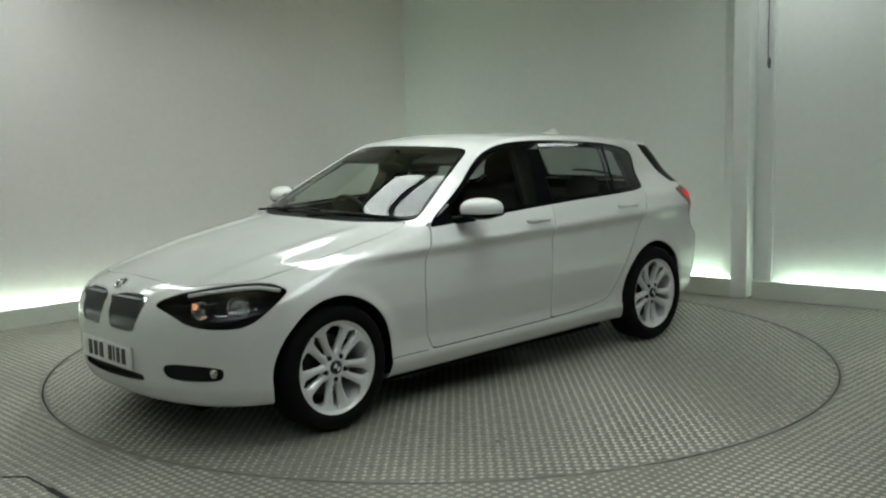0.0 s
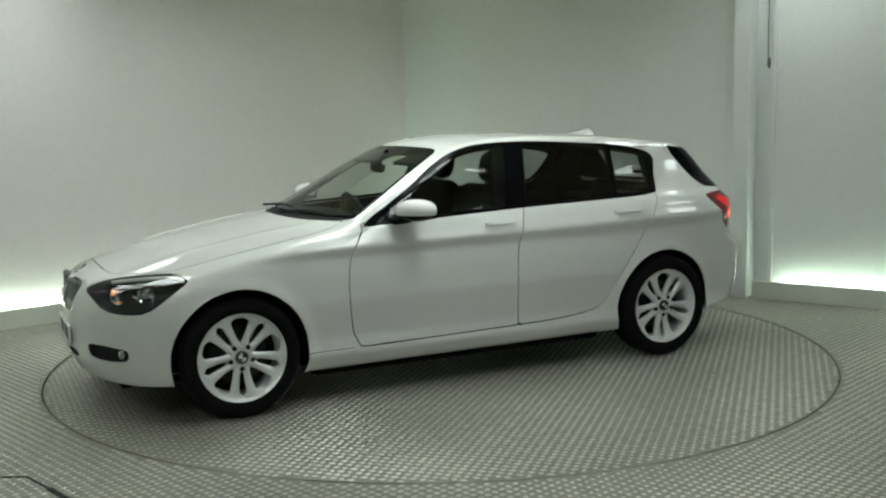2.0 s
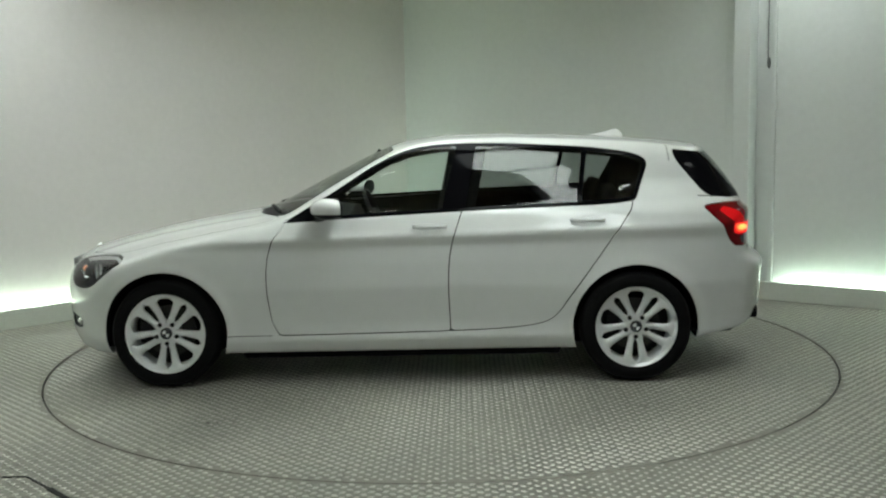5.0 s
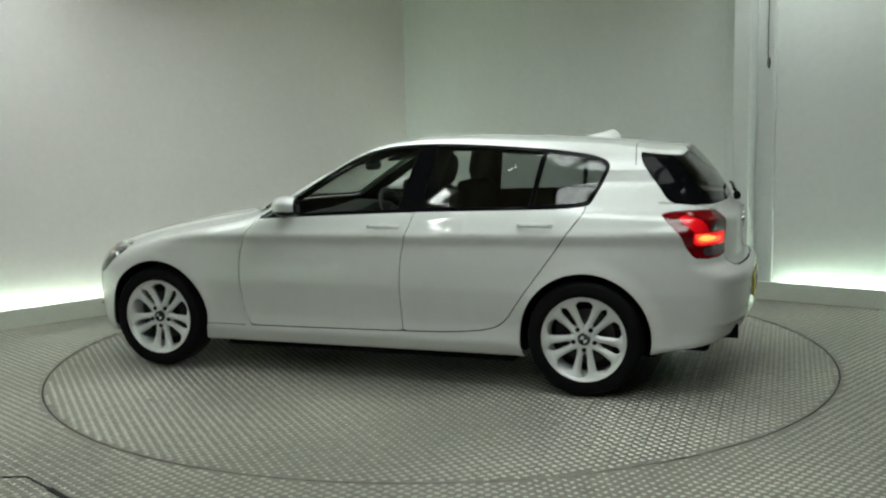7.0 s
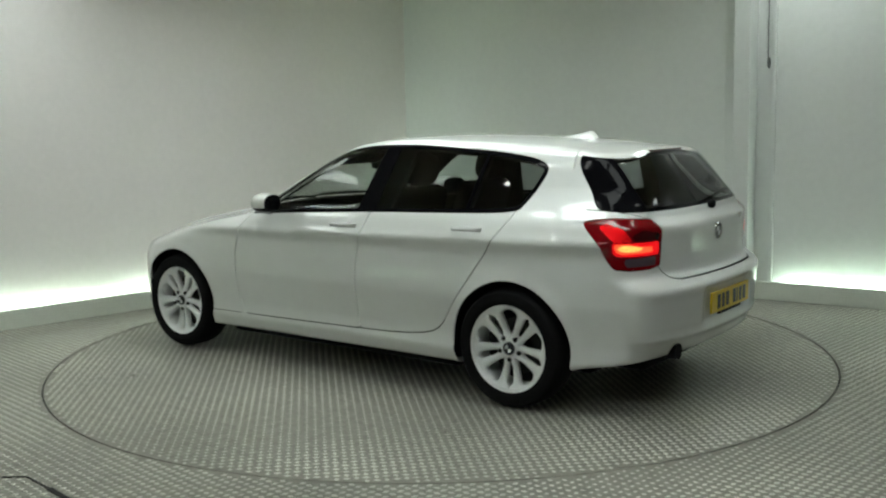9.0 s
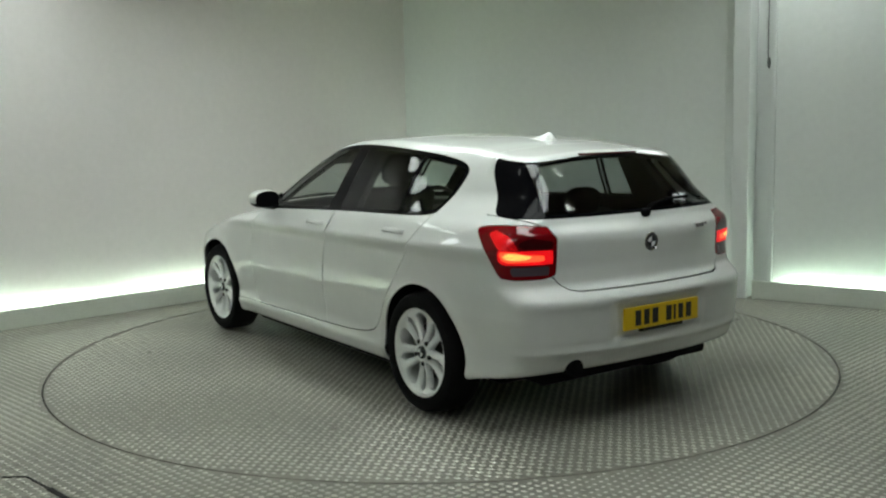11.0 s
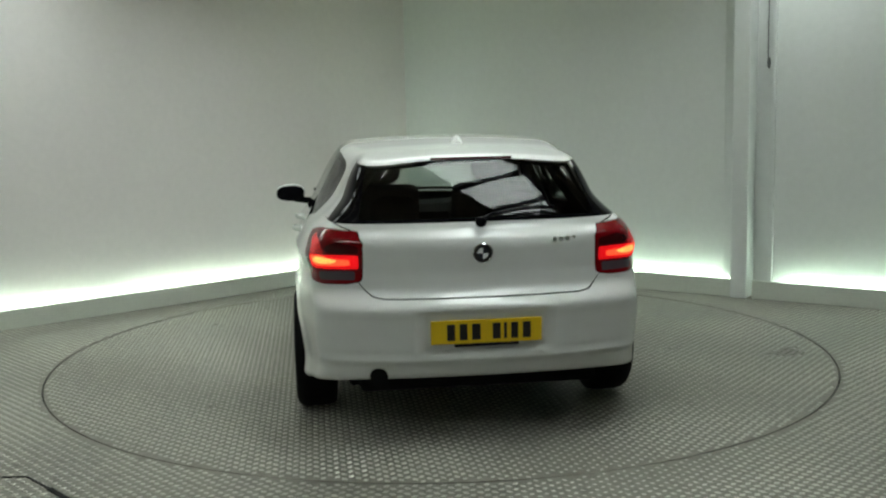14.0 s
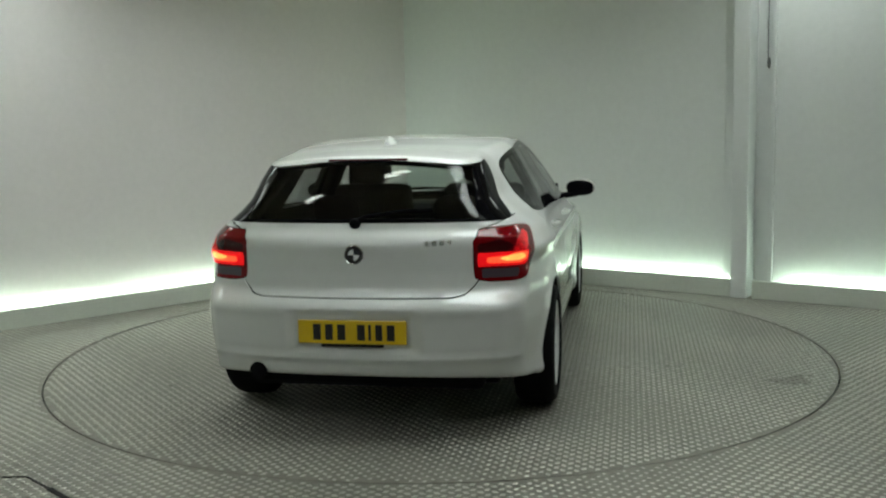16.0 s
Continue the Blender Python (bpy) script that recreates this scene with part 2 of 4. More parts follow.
def ceiling_light(lx, ly):
    ob = tagged(new("ceiling_light"), "square lit ceiling panel in a deep dark frame, some added as fill", "ceiling light", "panels on the ceiling")
    bm = None
    f = 0.03
    for lo, hi in (((-lx, -ly - f, -LIP), (lx, -ly, 0)), ((-lx, ly, -LIP), (lx, ly + f, 0)), ((-lx - f, -ly - f, -LIP), (-lx, ly + f, 0)), ((lx, -ly - f, -LIP), (lx + f, ly + f, 0))):
        bm = box(lo, hi, 0.003, 1, bm)
    part("frame", bm, MATT, ob)
    part("diffuser", box((-lx + 0.002, -ly + 0.002, -0.03), (lx - 0.002, ly - 0.002, -0.004)), PANEL, ob)
    return ob


# one row slants over the turntable, others hang nearer the camera
ROW = 127.0
spots = [(-0.15 + d * math.cos(radians(ROW)), -0.35 + d * math.sin(radians(ROW)), ROW) for d in (-0.7, 0.0, 0.7, 1.4)]
spots += [(0.87 + d * math.cos(radians(ROW)), -2.35 + d * math.sin(radians(ROW)), ROW) for d in (-0.7, 0.0, 0.7)]
# unseen fill panels, added to brighten the car's side and the walls
spots += [(-2.6, -5.0, 0), (-1.85, -5.0, 0), (-1.1, -5.0, 0), (-1.85, -4.25, 0), (2.62, 0.84, -35.3), (4.40, -0.42, -35.3), (-2.72, 0.50, 41.8), (-3.46, -0.16, 41.8), (-4.20, -0.82, 41.8)]
first = ceiling_light(0.315, 0.34)
first.matrix_basis = pose(spots[0][0], spots[0][1], HEIGHT, 0, 0, spots[0][2])
for x, y, turn in spots[1:]:
    copy_thing(first, pose(x, y, HEIGHT, 0, 0, turn))


def spot_lamp():
    """A short bright lamp in a white tray that hangs just under the ceiling."""
    ob = tagged(new("spot_lamp"), "short bright white lamp in a small white ceiling tray", "ceiling lamp", "small lamps between the panels")
    tray = box((-0.15, -0.055, -0.045), (0.15, 0.055, 0), 0.006)
    part("tray", tray, SKIRT, ob)
    part("bulb", box((-0.13, -0.035, -0.062), (0.13, 0.035, -0.047), 0.006), SPOT, ob, "glowing white bulb cover")
    return ob


lamp_one = spot_lamp()
lamp_one.matrix_basis = pose(-0.60, -1.90, HEIGHT, 0, 0, 20)
for x, y, turn in ((-1.56, -2.28, 20), (1.82, -1.40, -15), (2.55, -2.12, -15)):
    copy_thing(lamp_one, pose(x, y, HEIGHT, 0, 0, turn))

# ---- floor with a round hole, the turntable in it ----
TABLE_R, RING_GAP = 2.454, 0.010


def treads(x0, x1, y0, y1, keep, pitch=0.042):
    """Slanting rows of small raised lozenges, leaning to and fro, as one mesh."""
    n = int(max(x1 - x0, y1 - y0) * 0.71 / pitch) + 2
    i, j = np.meshgrid(np.arange(-n, n + 1), np.arange(-n, n + 1), indexing="ij")
    cx, cy = (x0 + x1) / 2 + (i - j) * pitch * 0.7071, (y0 + y1) / 2 + (i + j) * pitch * 0.7071
    ok = keep(cx, cy) & (cx > x0) & (cx < x1) & (cy > y0) & (cy < y1)
    cx, cy, par = cx[ok], cy[ok], ((i + j) % 2)[ok]
    a = np.where(par == 0, 0.62, -0.62)
    ca, sa = np.cos(a), np.sin(a)
    shape = np.array([(-0.0185, 0, 0), (0, -0.0125, 0), (0.0185, 0, 0), (0, 0.0125, 0), (-0.0125, 0, 0.0026), (0, -0.0078, 0.0026), (0.0125, 0, 0.0026), (0, 0.0078, 0.0026)])
    # treads shrink in broad patches: wear, and places where they catch less light
    worn = 0.5 + 0.5 * np.sin(1.9 * cx + 0.7 * cy + 1.0) * np.sin(1.6 * cy - 0.9 * cx + 2.2) + 0.25 * np.sin(4.1 * cx - 3.3 * cy)
    size = np.clip(0.62 + 0.60 * worn, 0.62, 1.05)
    ca, sa = ca * size, sa * size
    px = cx[:, None] + shape[:, 0] * ca[:, None] - shape[:, 1] * sa[:, None]
    py = cy[:, None] + shape[:, 0] * sa[:, None] + shape[:, 1] * ca[:, None]
    pz = shape[:, 2] * size[:, None]
    verts = np.stack([px, py, pz], 2).reshape(-1, 3)
    tri = np.array([(0, 1, 5), (0, 5, 4), (1, 2, 6), (1, 6, 5), (2, 3, 7), (2, 7, 6), (3, 0, 4), (3, 4, 7), (4, 5, 6), (4, 6, 7)])
    faces = (np.arange(len(cx))[:, None, None] * 8 + tri[None]).reshape(-1, 3)
    me = bpy.data.meshes.new("treads")
    me.from_pydata(verts.tolist(), [], faces.tolist())
    me.materials.append(TREAD)
    return me


N = 160
circle = [(math.cos(2 * math.pi * i / N), math.sin(2 * math.pi * i / N)) for i in range(N)]
bm = bmesh.new()
inner = [bm.verts.new((c * (TABLE_R + RING_GAP), s * (TABLE_R + RING_GAP), 0)) for c, s in circle]
lower = [bm.verts.new((c * (TABLE_R + RING_GAP), s * (TABLE_R + RING_GAP), -0.06)) for c, s in circle]
far = [bm.verts.new((c * 13, s * 13, 0)) for c, s in circle]
for i in range(N):
    k = (i + 1) % N
    bm.faces.new((inner[i], far[i], far[k], inner[k]))
    bm.faces.new((lower[i], inner[i], inner[k], lower[k]))
floor = setting("floor", bm, STEEL, "grey worn steel chequer-plate floor with small raised treads", "floor")
bm = bmesh.new()
bm.faces.new([bm.verts.new((c * 2.6, s * 2.6, -0.055)) for c, s in circle])
setting("turntable_pit", bm, GAP, "black pit under the turntable's edge", "pit")


def out_of_table(x, y):
    lw = np.array(LEFT_WAY)
    rw = np.array(RIGHT_WAY)
    left = (x - CORNER.x) * lw[1] - (y - CORNER.y) * lw[0]
    right = (x - CORNER.x) * rw[1] - (y - CORNER.y) * rw[0]
    return (np.hypot(x, y) > TABLE_R + 0.028) & (left < -0.03) & (right > 0.03)


tr = tagged(new("treads", treads(-3.9, 3.9, -3.0, 3.5, out_of_table)), "small raised steel lozenges of the floor plate", kind="stuff")
tr.parent = floor

table = tagged(new("turntable"), "round grey steel chequer-plate turntable flush with the floor", "turntable")
bm = bmesh.new()
top = [bm.verts.new((c * TABLE_R, s * TABLE_R, 0.0)) for c, s in circle]
low = [bm.verts.new((c * TABLE_R, s * TABLE_R, -0.05)) for c, s in circle]
bm.faces.new(top)
for i in range(N):
    bm.faces.new((low[i], low[(i + 1) % N], top[(i + 1) % N], top[i]))
part("deck", bm, STEEL, table)
tr = tagged(new("treads", treads(-2.46, 2.46, -2.46, 2.46, lambda x, y: np.hypot(x, y) < TABLE_R - 0.016)), "small raised steel lozenges of the turntable", kind="stuff")
tr.parent = table

# ---- the car's body as a smooth closed form: x forward, y to its left, z up, origin on the floor amid the wheels ----
def soft_curve(knots, blur):
    """A smooth curve through rounded knots."""
    k = np.array(knots, float)
    step = 0.004
    t = np.arange(k[0, 0] - 0.4, k[-1, 0] + 0.4, step)
    v = np.interp(t, k[:, 0], k[:, 1])
    n = int(3 * blur / step) + 1
    g = np.exp(-0.5 * (np.arange(-n, n + 1) * step / blur) ** 2)
    w = np.convolve(np.pad(v, n, mode="edge"), g / g.sum(), mode="valid")
    return lambda q: np.interp(q, t, w)


WHEEL_X, WHEEL_Z, ARCH = 1.345, 0.316, 0.357
centre_top = soft_curve([(-2.30, 1.25), (-1.95, 1.305), (-1.80, 1.335), (-1.65, 1.352), (-1.40, 1.378), (-1.00, 1.402), (-0.60, 1.416), (-0.25, 1.410), (0.00, 1.377),
                         (0.20, 1.295), (0.50, 1.148), (0.79, 0.998), (0.90, 0.965), (1.15, 0.928), (1.50, 0.868), (1.80, 0.800), (1.95, 0.760), (2.05, 0.725), (2.3, 0.58)], 0.05)
side_plan = soft_curve([(-2.30, 0.72), (-1.95, 0.800), (-1.68, 0.858), (-1.30, 0.880), (-0.70, 0.872), (0.20, 0.872), (0.90, 0.872), (1.35, 0.880), (1.65, 0.868), (1.90, 0.83), (2.20, 0.77)], 0.08)
side_section = soft_curve([(0.10, 0.07), (0.19, 0.045), (0.270, 0.014), (0.30, 0.022), (0.36, 0.026), (0.44, 0.018), (0.56, 0.004), (0.70, 0.010), (0.80, 0.022), (0.856, 0.001), (0.880, 0.019),
                           (0.965, 0.062), (1.00, 0.090), (1.20, 0.184), (1.37, 0.280), (1.50, 0.35)], 0.012)
nose = soft_curve([(0.10, 2.00), (0.20, 2.06), (0.28, 2.10), (0.45, 2.112), (0.58, 2.110), (0.68, 2.095), (0.73, 2.07), (0.78, 2.02), (0.90, 1.86)], 0.02)
tail = soft_curve([(0.15, -2.06), (0.33, -2.150), (0.45, -2.190), (0.60, -2.198), (0.63, -2.207), (0.66, -2.200), (0.68, -2.170), (0.715, -2.120), (0.80, -2.112), (0.92, -2.118), (0.965, -2.105), (0.99, -2.06),
                   (1.05, -2.030), (1.10, -1.998), (1.16, -1.956), (1.22, -1.908), (1.27, -1.864), (1.31, -1.825), (1.36, -1.80), (1.5, -1.72)], 0.012)
underside = soft_curve([(-2.30, 0.322), (-2.10, 0.307), (-1.75, 0.250), (-1.55, 0.20), (-0.9, 0.19), (0.9, 0.185), (1.6, 0.195), (1.9, 0.185), (2.2, 0.21)], 0.03)
bow = soft_curve([(-1.9, -0.16), (-1.3, -0.10), (-0.6, 0.06), (0.0, 0.20), (0.6, 0.26), (1.2, 0.16), (2.0, 0.28)], 0.1)
crown = soft_curve([(-2.0, 0.12), (-1.2, 0.08), (-0.2, 0.08), (0.4, 0.07), (0.9, 0.08), (1.5, 0.115), (2.1, 0.18)], 0.1)


def round_max(a, b, k):
    h = np.clip(0.5 + 0.5 * (a - b) / k, 0, 1)
    return b + (a - b) * h + k * h * (1 - h)


def body_form(p):
    """Below nought inside the body, above it outside."""
    x, y, z = p[..., 0], np.abs(p[..., 1]), p[..., 2]
    arch = np.zeros_like(x)
    for wx in (-WHEEL_X, WHEEL_X):
        d = np.hypot(x - wx, z - WHEEL_Z)
        arch = arch + 0.012 * np.exp(-((d - ARCH) / 0.045) ** 2)
    wide = side_plan(x) - side_section(z - 0.03 * np.clip((-x - 0.2) / 1.5, -0.6, 1) * np.clip((z - 0.7) / 0.2, 0, 1)) + arch
    u = np.clip((-x - 0.90) / 0.70, 0, 1)
    w = np.clip((z - 0.95) / 0.20, 0, 1)
    wide = wide - 0.085 * u * u * (3 - 2 * u) * w * w * (3 - 2 * w)
    side = y - wide
    bone = 0.009 * np.exp(-((y - 0.50 - 0.05 * (1.2 - x)) / 0.05) ** 2) * np.clip((x - 0.75) / 0.3, 0, 1) * np.clip((2.0 - x) / 0.3, 0, 1)
    top = (z - (centre_top(x + bow(x) * y * y) - crown(x) * y * y + bone)) * 0.8
    front = x - (nose(z) - 0.62 * y ** 2.8)
    back = (tail(z) + 0.29 * y ** 2.6 * (1 - 0.3 * np.clip((z - 0.90) / 0.16, 0, 1))) - x
    plate = np.clip((0.33 - y) / 0.05, 0, 1) * np.clip((0.645 - z) / 0.03, 0, 1) * np.clip((z - 0.43) / 0.03, 0, 1)
    back = back + 0.016 * plate - 0.013 * np.exp(-((z - 0.405) / 0.020) ** 2)
    low = underside(x) - z
    f = round_max(side, back, 0.085 + 0.055 * np.clip((z - 0.97) / 0.10, 0, 1))
    f = round_max(f, top, 0.064 - 0.036 * np.clip((-x - 1.45) / 0.2, 0, 1))
    f = round_max(f, front, 0.10)
    return round_max(f, low, 0.035)


# ---- skin: the form turned into a fine mesh, half a car, then cut along its shut lines ----
def skin(form, lo, hi, step):
    n = [int(round((hi[i] - lo[i]) / step)) + 1 for i in range(3)]
    ax = [lo[i] + step * np.arange(n[i]) for i in range(3)]
    p = np.stack(np.meshgrid(*ax, indexing="ij"), -1)
    f = form(p)
    s = f < 0
    cell = np.zeros([k - 1 for k in n], int)
    for a in (0, 1):
        for b in (0, 1):
            for c in (0, 1):
                cell += s[a:n[0] - 1 + a, b:n[1] - 1 + b, c:n[2] - 1 + c]
    act = (cell > 0) & (cell < 8)
    idx = -np.ones(act.shape, int)
    where = np.argwhere(act)
    idx[tuple(where.T)] = np.arange(len(where))
    v = np.array(lo) + (where + 0.5) * step
    quads = []
    for axis in range(3):
        u, w = (axis + 1) % 3, (axis + 2) % 3
        s0 = np.take(s, range(n[axis] - 1), axis)
        s1 = np.take(s, range(1, n[axis]), axis)
        e = np.argwhere(s0 != s1)
        e = e[(e[:, u] > 0) & (e[:, w] > 0) & (e[:, u] < n[u] - 1) & (e[:, w] < n[w] - 1)]
        flip = s0[tuple(e.T)]
        q = []
        for du, dw in ((-1, -1), (0, -1), (0, 0), (-1, 0)):
            k = e.copy()
            k[:, u] += du
            k[:, w] += dw
            q.append(idx[tuple(k.T)])
        q = np.stack(q, 1)
        q[~flip] = q[~flip][:, ::-1]
        quads.append(q)
    q = np.concatenate(quads)
    for _ in range(5):
        g, fv = slope(form, v)
        v = v - (fv / np.maximum((g * g).sum(1), 0.2))[:, None] * g
    return v, q


def slope(form, v):
    g = np.zeros_like(v)
    for i in range(3):
        d = np.zeros(3)
        d[i] = 0.002
        g[:, i] = (form(v + d) - form(v - d)) / 0.004
    return g, form(v)


STEP = 0.018
V, Q = skin(body_form, (-2.34, -1.5 * STEP, 0.08), (2.26, 0.99, 1.53), STEP)
Q = Q[(V[Q][:, :, 1] > -0.3 * STEP).all(1)]
V[np.abs(V[:, 1]) < 0.3 * STEP, 1] = 0
G, _ = slope(body_form, V + np.array([0, 1e-4, 0]))
G[V[:, 1] == 0, 1] = 0
NRM = G / np.linalg.norm(G, axis=1)[:, None]
T = np.concatenate([Q[:, [0, 1, 2]], Q[:, [0, 2, 3]]])
LAB = np.array(["body"] * len(T), dtype="<U16")


def inside(poly, soft=0.0):
    """Signed distance to a closed outline, below nought within."""
    P = np.array(poly, float)
    E2 = np.roll(P, -1, 0)

    def f(a, b):
        q = np.stack([a, b], -1)
        best = np.full(len(q), 9.0)
        odd = np.zeros(len(q), bool)
        for s, e in zip(P, E2):
            d = e - s
            k = np.clip(((q - s) @ d) / max(d @ d, 1e-12), 0, 1)
            best = np.minimum(best, np.hypot(*(q - s - k[:, None] * d).T))
            cross = (s[1] > q[:, 1]) != (e[1] > q[:, 1])
            odd ^= cross & (q[:, 0] < (e[0] - s[0]) * (q[:, 1] - s[1]) / (e[1] - s[1] + 1e-15) + s[0])
        return np.where(odd, -best, best)
    return f


def beside(line, half):
    """Below nought within half a joint's width of an open line."""
    P = np.array(line, float)

    def f(a, b):
        q = np.stack([a, b], -1)
        best = np.full(len(q), 9.0)
        for s, e in zip(P, P[1:]):
            d = e - s
            k = np.clip(((q - s) @ d) / (d @ d), 0, 1)
            best = np.minimum(best, np.hypot(*(q - s - k[:, None] * d).T))
        return best - half
    return f


def rounded(poly, times=2, closed=True):
    """Corner cutting: a smooth outline from a few knots."""
    P = [Vector(p) for p in poly]
    for _ in range(times):
        out = []
        n = len(P)
        for i in range(n if closed else n - 1):
            a, b = P[i], P[(i + 1) % n]
            out += [a * 0.75 + b * 0.25, a * 0.25 + b * 0.75]
        if not closed:
            out = [P[0]] + out + [P[-1]]
        P = out
    return [tuple(p) for p in P]


def cut(dist, label, region, only=("body",)):
    """Splits the skin along dist = 0 within a region, and labels what lies within."""
    global V, NRM, T, LAB
    d = dist(V)
    mid = V[T].mean(1)
    use = region(mid, NRM[T].mean(1)) & np.isin(LAB, only)
    s = d[T]
    cross = use & (s.min(1) < -1e-6) & (s.max(1) > 1e-6)
    LAB[use & ~cross & (s.mean(1) < 0)] = label
    newv, newn, made, tris, labs = [], [], {}, [], []
    base = len(V)

    def split(a, b):
        key = (min(a, b), max(a, b))
        if key not in made:
            k = d[a] / (d[a] - d[b])
            newv.append(V[a] + k * (V[b] - V[a]))
            newn.append(NRM[a] + k * (NRM[b] - NRM[a]))
            made[key] = base + len(newv) - 1
        return made[key]

    for t in np.nonzero(cross)[0]:
        v = list(T[t])
        old = LAB[t]
        for sign, lab in ((-1, label), (1, old)):
            poly = []
            for i in range(3):
                a, b = v[i], v[(i + 1) % 3]
                if d[a] * sign >= 0:
                    poly.append(a)
                if d[a] * d[b] < 0:
                    poly.append(split(a, b))
            for i in range(1, len(poly) - 1):
                tris.append((poly[0], poly[i], poly[i + 1]))
                labs.append(lab)
    keep = ~cross
    T = np.concatenate([T[keep], np.array(tris, int).reshape(-1, 3)])
    LAB = np.concatenate([LAB[keep], np.array(labs, dtype="<U16")])
    if newv:
        V = np.concatenate([V, np.array(newv)])
        n = np.array(newn)
        NRM = np.concatenate([NRM, n / np.linalg.norm(n, axis=1)[:, None]])


def side_on(m, n):
    return (m[:, 1] > 0.40) & (n[:, 1] > 0.25)


def xz(f):
    return lambda v: f(v[:, 0], v[:, 2])


def yz(f):
    return lambda v: f(v[:, 1], v[:, 2])


def xy(f):
    return lambda v: f(v[:, 0], v[:, 1])


ALL = lambda m, n: np.ones(len(m), bool)
FRONT = lambda m, n: (m[:, 0] > 1.3)
REAR = lambda m, n: (m[:, 0] < -1.5)
# wheel arches
for wx in (WHEEL_X, -WHEEL_X):
    cut(lambda v: np.hypot(v[:, 0] - wx, v[:, 2] - WHEEL_Z) - ARCH, "arch", lambda m, n: m[:, 1] > 0.52)
# side windows
DLO = rounded([(0.665, 0.935), (0.60, 0.938), (0.27, 0.957), (-0.38, 0.986), (-0.85, 0.999), (-1.345, 1.014), (-1.375, 1.06), (-1.42, 1.16), (-1.455, 1.245), (-1.38, 1.29), (-1.20, 1.320),
               (-1.04, 1.337), (-0.55, 1.367), (-0.20, 1.362), (-0.01, 1.325), (0.16, 1.240), (0.34, 1.118)], 2)
dlo = inside(DLO)
cut(xz(dlo), "trim", side_on)
divide = lambda x, z, x0, x1: (x - (x0 + (x1 - x0) * (z - 0.98) / 0.36))
cut(lambda v: np.maximum(dlo(v[:, 0], v[:, 2]) + 0.020, np.maximum(divide(v[:, 0], v[:, 2], -0.245, -0.345) * -1, v[:, 0] - 0.47)), "front_glass", side_on, ("trim",))
cut(lambda v: np.maximum(dlo(v[:, 0], v[:, 2]) + 0.020, np.maximum(divide(v[:, 0], v[:, 2], -0.385, -0.455), -divide(v[:, 0], v[:, 2], -1.015, -1.075))), "rear_glass", side_on, ("trim",))
cut(lambda v: np.maximum(dlo(v[:, 0], v[:, 2]) + 0.024, divide(v[:, 0], v[:, 2], -1.040, -1.100)), "quarter_glass", side_on, ("trim",))
# windscreen and the dark well before it
SCREEN = rounded([(0.83, -0.25), (0.825, 0.20), (0.75, 0.48), (0.655, 0.685), (0.60, 0.685), (0.40, 0.622), (0.20, 0.555), (0.055, 0.505), (0.03, 0.43), (0.075, 0.2), (0.085, -0.25)], 2)
upward = lambda m, n: (n[:, 2] > 0.2) & (m[:, 0] < 1.0) & (m[:, 0] > -0.3) & (m[:, 2] > 0.9)
scr = inside(SCREEN)
cut(xy(scr), "screen_trim", upward)
cut(lambda v: scr(v[:, 0], v[:, 1]) + 0.022, "screen", upward, ("screen_trim",))
WELL = rounded([(0.91, -0.25), (0.905, 0.2), (0.83, 0.46), (0.70, 0.665), (0.62, 0.70), (0.60, 0.62), (0.75, 0.2), (0.75, -0.25)], 2)
cut(xy(inside(WELL)), "cowl", upward)
# rear window and the black blades beside it
RW = rounded([(-1.600, 1.302), (-1.612, 1.25), (-1.660, 1.185), (-1.712, 1.12), (-1.757, 1.06), (-1.80, 1.038), (-1.90, 1.030), (-2.4, 1.020), (-2.4, 1.334), (-1.70, 1.334), (-1.60, 1.325)], 1)
rw = inside(RW)
backward = lambda m, n: (m[:, 0] < -1.54) & (n[:, 2] < 0.98) & (m[:, 2] > 0.9)
roof_over = lambda v: centre_top(v[:, 0] + bow(v[:, 0]) * v[:, 1] ** 2) - crown(v[:, 0]) * v[:, 1] ** 2
cut(lambda v: np.maximum(xz(rw)(v), v[:, 2] - roof_over(v) + 0.016), "rear_trim", backward)
cut(lambda v: np.maximum(np.maximum(1.045 - v[:, 2], v[:, 2] - 1.302), v[:, 1] - (0.565 - 0.22 * (v[:, 2] - 1.04))), "rear_window", backward, ("rear_trim",))
# lamps
HEAD = rounded([(-1.665, 0.674), (-1.60, 0.697), (-1.455, 0.724), (-1.20, 0.748), (-0.93, 0.758), (-0.765, 0.733), (-0.79, 0.705), (-0.87, 0.650), (-1.01, 0.576), (-1.20, 0.564), (-1.40, 0.578), (-1.55, 0.632), (-1.66, 0.66)], 1)
cut(lambda v: inside(HEAD)(v[:, 1] - v[:, 0], v[:, 2]), "headlight", lambda m, n: (m[:, 0] > 1.4) & (m[:, 1] > 0.25) & (m[:, 1] - m[:, 0] < -0.7))
TAILS = rounded([(-1.505, 0.992), (-1.2, 1.007), (-0.985, 0.994), (-0.955, 0.975), (-1.03, 0.88), (-1.10, 0.785), (-1.145, 0.756), (-1.485, 0.756), (-1.495, 0.80)], 1)
taild = inside(TAILS)
at_tail = lambda m, n: (m[:, 0] < -1.6) & (m[:, 1] > 0.4)
cut(lambda v: taild(v[:, 1] + v[:, 0], v[:, 2]) - 0.004, "gap", at_tail)
cut(lambda v: taild(v[:, 1] + v[:, 0], v[:, 2]), "taillight", at_tail, ("gap",))
